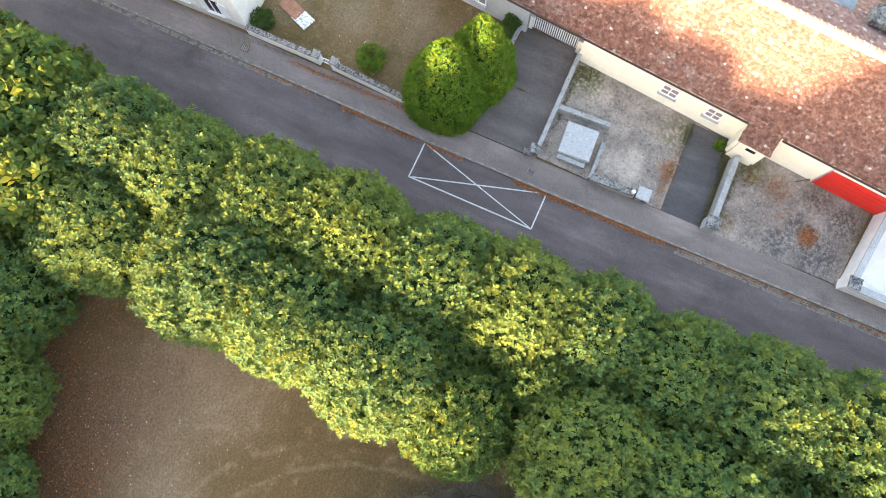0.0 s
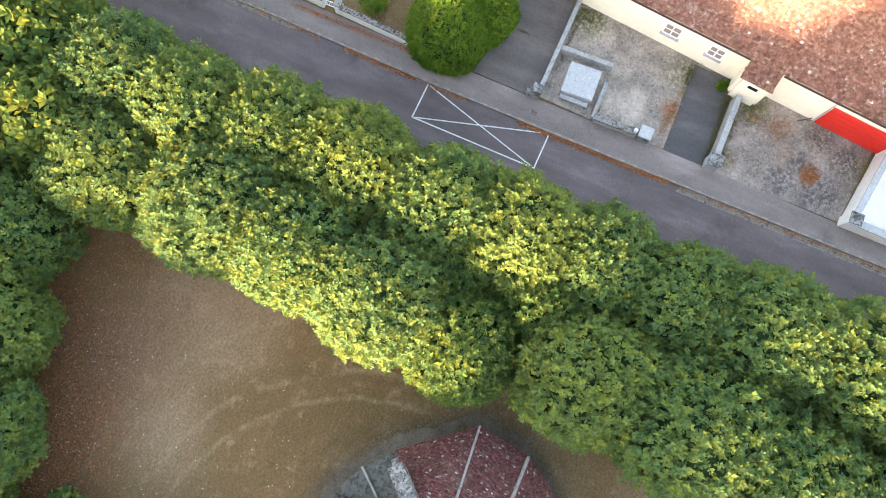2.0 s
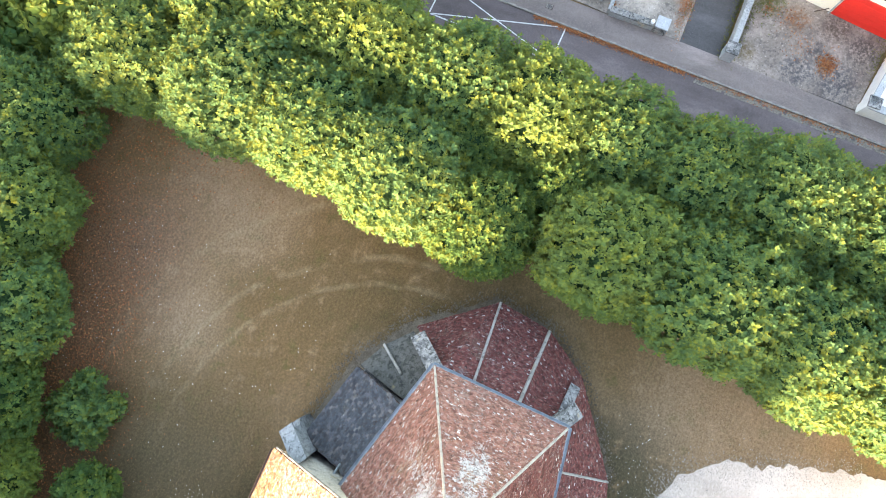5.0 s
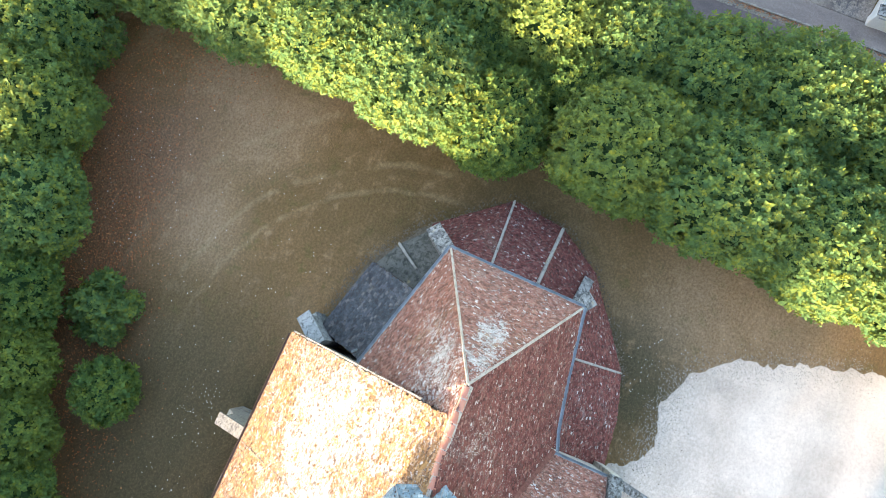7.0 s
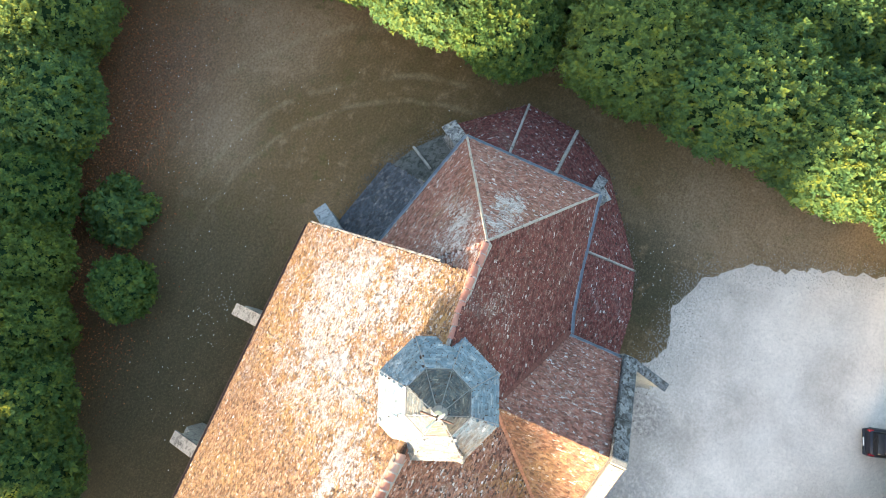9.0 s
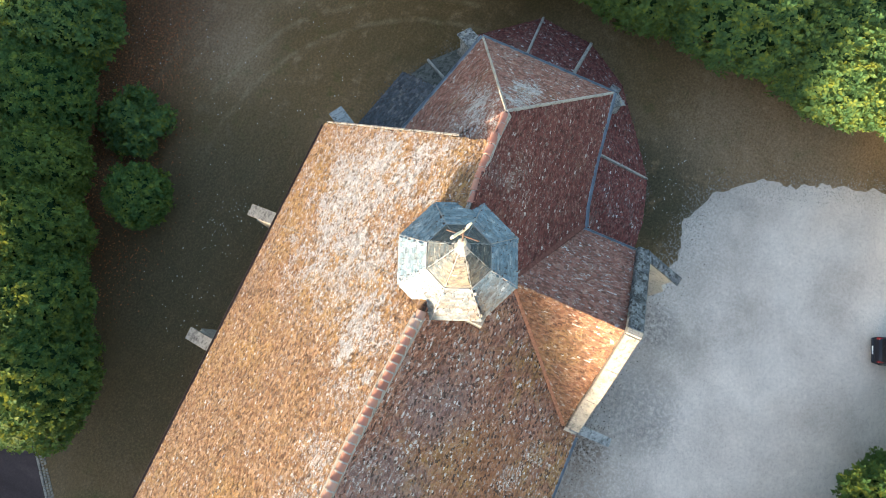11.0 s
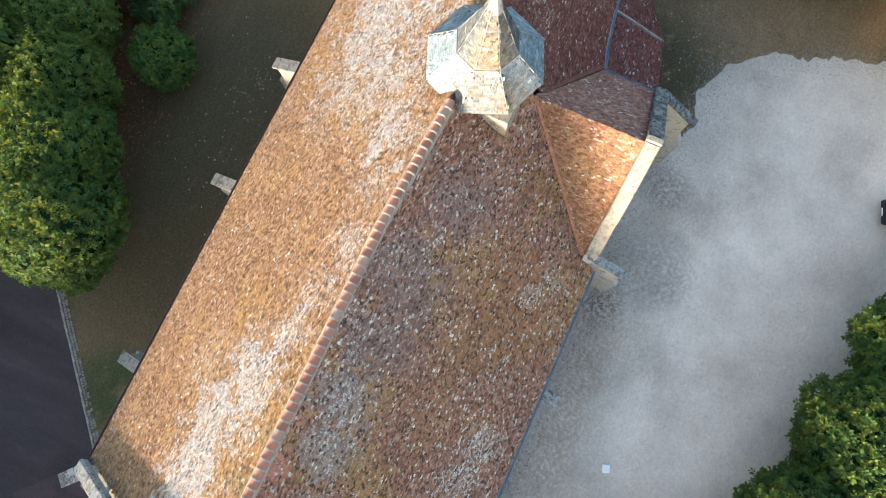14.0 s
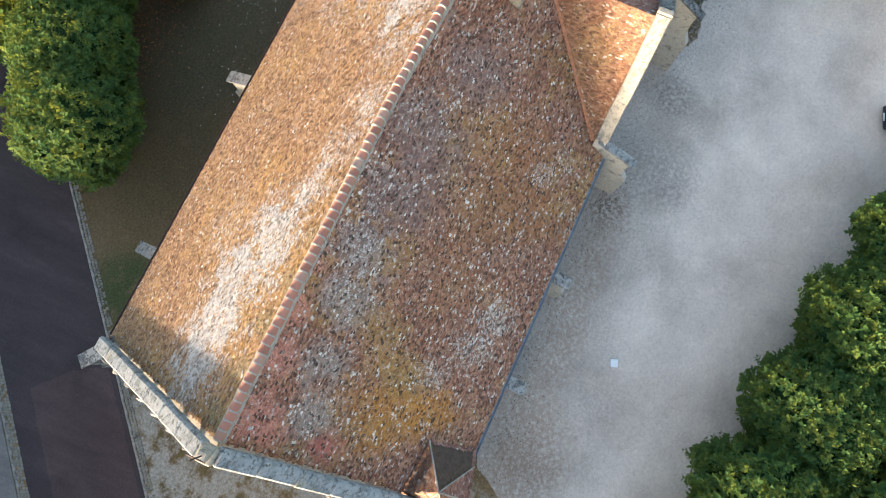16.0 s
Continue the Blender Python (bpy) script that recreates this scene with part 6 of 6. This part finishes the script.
deck("roof", [(49.3, 30.9, 5.2), (49.3, 46.3, 5.2), (45.5, 46.3, 7.4), (45.5, 30.9, 7.4)], M["tile_house"], lh)

# boards lying in the garden
bd = thing("board_stack", "rusty red and white boards lying on the lawn", "boards")
for k in range(5):
    boxed("board", -0.95, 0.9, -0.5 + k * 0.22, -0.3 + k * 0.22, 0.12, 0.17, M["wood"], bd, bevel=0.01)
boxed("panel", 0.5, 2.0, -0.55, 0.6, 0.02, 0.1, M["white_paint"], bd)
bd.matrix_basis = pose(44.9, 28.9, 0.0, 0, 0, -112)

# weeds and moss along the yard edges
rg = np.random.default_rng(91)


def weeds(name, spots, label):
    p = np.concatenate([rg.normal((x, y, 0.1), (sx, sy, 0.01), (k, 3)) for x, y, sx, sy, k in spots])
    nn = rg.normal(0, 0.35, p.shape) + np.array((0, 0, 1))
    nn /= np.linalg.norm(nn, axis=1, keepdims=True)
    V, F = leaves(p, nn, 0.09, 4, rg, 0.5, 0.35)
    tagged(raw(name, V, F, M["weed"], None, label, "stuff"), category="weeds")


M["weed"] = leaf_material("weeds", (0.05, 0.06, 0.018), (0.09, 0.1, 0.03), (0.15, 0.14, 0.05), 0.3)
weeds("weeds", ((48.8, 6.2, 0.5, 0.6, 260), (46.5, 6.8, 1.5, 0.15, 160), (49.2, 3, 0.3, 1.5, 120), (47.4, -2.2, 0.7, 0.3, 200), (45, -2.2, 1.5, 0.2, 120), (46.4, -5.3, 0.9, 0.2, 200), (43.5, -5.4, 1.5, 0.12, 200), (46.6, -7.2, 0.8, 0.6, 260), (44.5, -6.4, 1.6, 0.2, 180), (45.5, -15.8, 1.5, 0.25, 160), (41.3, 28, 0.08, 2.5, 160), (39.6, 29, 0.1, 4, 160), (40.9, 31.0, 0.2, 0.6, 140), (45.6, 10.2, 0.05, 0.3, 30)), "low weeds and moss along the yard edges")
weeds("weeds", ((43.5, 27.5, 1.2, 1.5, 500), (47, 20, 2.5, 3.5, 700), (48.5, 27, 2, 2, 400), (44, 19, 1.2, 1.2, 200)), "sparse tufts of dry grass in the garden")


# ---- trees ----
LIME = "leafy lime tree with dense green crown"
proto = [make_tree(3.95, 7.8, 0.35, 200 + k, M["leaf_a"], label=LIME, group="avenue trees") for k in range(4)]
proto_b = [make_tree(3.6, 7.2, 0.4, 220 + k, M["leaf_b"], label="dark green leafy tree", group="avenue trees") for k in range(2)]
random.seed(5)


def plant(protos, spots, used, row=False):
    """row: crowns grown together along the avenue."""
    for i, (x, y, s, hs) in enumerate(spots):
        p = protos[i % len(protos)]
        m = pose(x, y, 0, 0, 0, (random.choice((0, 180)) + random.uniform(-18, 18)) if row else random.uniform(0, 360))
        if id(p) not in used:
            used.add(id(p))
            t = p
            t.matrix_basis = m
        else:
            t = copy_thing(p, m)
        t.scale = (s, s * (1.14 if row else 1.0), hs)


used = set()
INNER = [(23.9, 30.6, 0.98, 0.98), (24.1, 22.9, 1.03, 1.05), (23.8, 17.3, 0.98, 1.05), (23.3, 11.6, 1.01, 1.05), (23.6, -2.6, 1.03, 1.0), (23.6, -9.0, 1.08, 1.06), (22.7, -15.0, 1.02, 1.0), (22.8, -21.3, 1.06, 1.0)]
OUTER = [(29.9, 33.2, 0.95, 1.02), (29.6, 27.2, 0.9, 1.06), (29.8, 21.6, 0.94, 1.06), (30.0, 15.8, 0.95, 1.06), (29.9, 10.3, 0.93, 1.04), (30.0, 4.8, 0.93, 0.99), (30.4, -0.6, 0.9, 0.92), (30.2, -5.9, 0.92, 0.92), (30.5, -11.4, 0.98, 1.05), (30.6, -17.4, 0.98, 1.02)]
NORTH = [(17.2, 35.2, 1.0, 1.0), (11.6, 33.4, 1.08, 1.0), (5.8, 30.6, 1.0, 0.95)]
plant(proto, INNER + OUTER, used, True)
plant(proto, NORTH, used)
DARK = [(22.3, 5.4, 0.95, 0.92), (27, 8.2, 0.8, 0.86), (26.8, 1.8, 0.8, 0.86), (27, 26.5, 0.6, 0.6), (0.8, 29.2, 0.95, 0.9), (-3.6, 27.0, 0.9, 0.9), (-7.0, 25.0, 0.9, 0.92), (-10.6, 22.8, 0.95, 0.95), (-14.4, 20.2, 1.0, 0.95)]
plant(proto_b, DARK, used)
# rows carried on, mostly unseen; the tall tree at (-9, 30.2) blocks sun
BACK = [(25, 36.8, 1.1, 1.05), (25, 43, 1.2, 1.1), (23, -27.8, 1.2, 1.1), (23, -34, 1.2, 1.1), (30.2, 45.5, 1.1, 1.15), (30.2, 39.2, 1.1, 1.15), (30.8, -23.5, 1.1, 1.15), (30.8, -29.8, 1.1, 1.15), (20, 41, 1.2, 1.1), (13, 40.5, 1.2, 1.15), (5, 37, 1.15, 1.0), (-2, 34, 1.15, 1.0), (-9, 30.2, 1.15, 1.3), (-4, -32, 1.1, 0.95), (-10.5, -31, 1.1, 0.95), (-17, -29.8, 1.1, 0.95)]
# unseen trees added west and north to keep the low sun off the ground
UNSEEN_SHADE = [(-38, 24, 1.2, 0.6), (-33, 30, 1.2, 0.6), (-27, 35, 1.2, 0.65), (-20, 40, 1.2, 0.8)] + [(-53 + 0.6 * k, -18 + 6.6 * k, 1.15, 1.3 if k < 5 else 1.15) for k in range(9)] + [(-58 + 0.6 * k, -14.7 + 6.6 * k, 1.15, 1.3) for k in range(9)] + [(30.6, 54.5, 1.1, 1.15), (24.5, 51, 1.1, 1.1), (19, 48, 1.2, 1.1)]
far_tree = [make_tree(3.6, 7.2, 0.4, 230, M["leaf_b"], 0.3, 0.7, 0.4, label="leafy tree added behind the others, mostly unseen, also blocking the sun", group="roadside trees")]
plant(far_tree, BACK + UNSEEN_SHADE, used)
SOUTH = [(4.8, -29.0, 1.0, 0.85), (-1.2, -26.9, 1.0, 0.85), (-6.8, -25.6, 1.0, 0.85), (-12.4, -24.5, 1.0, 0.85), (-18, -23.2, 1.0, 0.85), (-23.6, -22.2, 1.0, 0.85)]
hedge = [make_tree(3.6, 7.2, 1.0, 240 + k, M["leaf_b"], label="dark green bushy tree at the gravel edge", group="hedge trees") for k in range(2)]
plant(hedge, SOUTH, used)
small = make_tree(1.9, 3.4, 0.5, 260, M["leaf_a"], 0.8, 0.6, 0.26, label="small spreading tree in the leaf litter", group="small trees", clumps=((0.1, 0.2, 0.9, 0.6), (-1.1, -0.9, 0.5, 0.5), (0.6, -1.5, 0.7, 0.45), (1.2, 0.6, 0.5, 0.5), (-0.5, 1.3, 0.4, 0.48), (-1.5, 0.4, 0.3, 0.4)))
small.matrix_basis = pose(1.9, 24.1, 0)
small = make_tree(1.95, 3.6, 0.4, 261, M["leaf_b"], 1.2, 0.4, 0.2, label="small round dark tree", group="small trees")
small.matrix_basis = pose(-2.5, 20.9, 0)


def conifer(x, y, r, h, seed):
    rng = np.random.default_rng(seed)
    t = thing("conifer", "dense clipped cone-shaped evergreen", "conifer", "conifers")
    n = 8200
    z = h * (1 - np.sqrt(rng.random(n)))
    prof = np.interp(z / h, [0, 0.12, 0.3, 0.6, 0.85, 1.0], [0.86, 1.0, 0.95, 0.62, 0.28, 0.04]) * r
    a = rng.random(n) * 2 * np.pi
    wob = 1 + 0.05 * np.sin(a * 5 + z * 2) + rng.normal(0, 0.035, n)
    p = np.stack([prof * wob * np.cos(a), prof * wob * np.sin(a), z], 1)
    nn = np.stack([np.cos(a), np.sin(a), np.full(n, 0.75)], 1) + rng.normal(0, 0.25, (n, 3))
    nn /= np.linalg.norm(nn, axis=1, keepdims=True)
    V, F = leaves(p, nn, 0.17, 5, rng, 0.5, 0.34)
    raw("foliage", V, F, M["conifer"], t)
    # solid core in the shade colour, closing gaps between the sprays
    part("core", cone(bmesh.new(), 0, 0, 0.05, h * 0.93, r * 0.72, 0.05, 14), M["shade_core"], t)
    t.matrix_basis = pose(x, y, 0.05)
    return t


conifer(42.7, 15.0, 2.9, 8.3, 301)
conifer(45.3, 13.5, 2.5, 8.1, 302)


def shrub(x, y, r, h, seed, mat):
    rng = np.random.default_rng(seed)
    t = thing("shrub", "bushy green garden shrub", "shrub", "shrubs")
    pts, nn, ctr = crown_points(rng, r, h, 0.05, 16, 40, 0.45)
    V, F = leaves(pts, nn, 0.24, 6, rng, 0.35, 0.3)
    raw("foliage", V, F, mat, t)
    part("stem", cone(bmesh.new(), 0, 0, -0.02, h * 0.6, 0.08, 0.03, 7), M["bark"], t)
    t.matrix_basis = pose(x, y, 0)


shrub(43.2, 21.3, 1.0, 1.7, 311, M["conifer"])
shrub(43.0, 30.4, 0.8, 0.9, 312, M["leaf_b"])
shrub(50.2, 12.8, 0.6, 1.6, 313, M["leaf_b"])
shrub(48.9, 13.0, 0.6, 1.2, 314, M["leaf_b"])
shrub(47.2, -4.7, 0.25, 0.4, 315, M["conifer"])

# ---- car ----
car = thing("car", "dark hatchback parked on the pale gravel", "car")


def loft(bm, rows):
    """Cross-sections (x, half width, z low, z high, shoulder) joined along the car."""
    rings = []
    for x, w, z0, z1, top in rows:
        s = [(w * 0.92, z0), (w, z0 + (z1 - z0) * 0.35), (w * 0.97, z0 + (z1 - z0) * 0.75), (top, z1), (-top, z1), (-w * 0.97, z0 + (z1 - z0) * 0.75), (-w, z0 + (z1 - z0) * 0.35), (-w * 0.92, z0)]
        rings.append([bm.verts.new((x, y, z)) for y, z in s])
    for r, q in zip(rings, rings[1:]):
        for k in range(8):
            bm.faces.new((r[k], r[(k + 1) % 8], q[(k + 1) % 8], q[k]))
    bm.faces.new(rings[0][::-1])
    bm.faces.new(rings[-1])
    bmesh.ops.recalc_face_normals(bm, faces=bm.faces[:])
    bmesh.ops.bevel(bm, geom=bm.edges[:], offset=0.03, segments=2, affect="EDGES")
    return bm


part("body", loft(bmesh.new(), [(-1.98, 0.72, 0.35, 0.85, 0.6), (-1.9, 0.82, 0.22, 0.98, 0.7), (-1.2, 0.85, 0.2, 1.0, 0.74), (0.6, 0.85, 0.2, 0.98, 0.74), (1.6, 0.82, 0.22, 0.88, 0.66), (1.95, 0.7, 0.3, 0.66, 0.5)]), M["paint_car"], car, smooth=True)
part("cabin", loft(bmesh.new(), [(-1.8, 0.66, 0.95, 1.02, 0.58), (-1.45, 0.68, 0.95, 1.4, 0.52), (-0.2, 0.7, 0.95, 1.46, 0.55), (0.35, 0.7, 0.95, 1.4, 0.53), (1.0, 0.68, 0.9, 0.98, 0.6)]), M["glass"], car, "dark glass", smooth=True)
part("roof", loft(bmesh.new(), [(-1.42, 0.55, 1.38, 1.43, 0.45), (-0.2, 0.58, 1.42, 1.49, 0.48), (0.3, 0.55, 1.38, 1.43, 0.46)]), M["paint_car"], car, smooth=True)
part("bumper", box(bmesh.new(), -2.03, -1.85, -0.76, 0.76, 0.3, 0.52, None, 0.05), M["paint_car"], car)
part("number_plate", box(bmesh.new(), -2.05, -2.02, -0.26, 0.26, 0.42, 0.52, None, 0.005), M["white_paint"], car)
for s in (-1, 1):
    part("tail_lamp", box(bmesh.new(), -1.99, -1.72, s * 0.7 - 0.07, s * 0.7 + 0.07, 0.74, 0.97, None, 0.03), M["lamp_red"], car, "red tail lamp")
    part("headlamp", box(bmesh.new(), 1.72, 1.92, s * 0.58 - 0.14, s * 0.58 + 0.14, 0.6, 0.76, None, 0.03), M["chrome"], car)
    part("mirror", box(bmesh.new(), 0.55, 0.7, s * 0.93 - 0.08, s * 0.93 + 0.08, 0.95, 1.08, None, 0.03), M["paint_car"], car)
    for x in (-1.25, 1.2):
        bm = bmesh.new()
        bmesh.ops.create_cone(bm, cap_ends=True, segments=18, radius1=0.31, radius2=0.31, depth=0.19, matrix=Matrix.Translation((x, s * 0.75, 0.31)) @ Matrix.Rotation(math.pi / 2, 4, "X"))
        w = part("tyre", bm, M["tyre"], car)
        bm = bmesh.new()
        bmesh.ops.create_cone(bm, cap_ends=True, segments=14, radius1=0.19, radius2=0.17, depth=0.21, matrix=Matrix.Translation((x, s * 0.755, 0.31)) @ Matrix.Rotation(math.pi / 2, 4, "X"))
        part("rim", bm, M["chrome"], w)
part("wiper", tube(bmesh.new(), [(-1.85, 0.05, 1.02), (-1.7, 0.35, 1.12)], 0.012), M["tyre"], car)
car.matrix_basis = pose(7.9, -26.0, 0.02, 0, 0, -73)
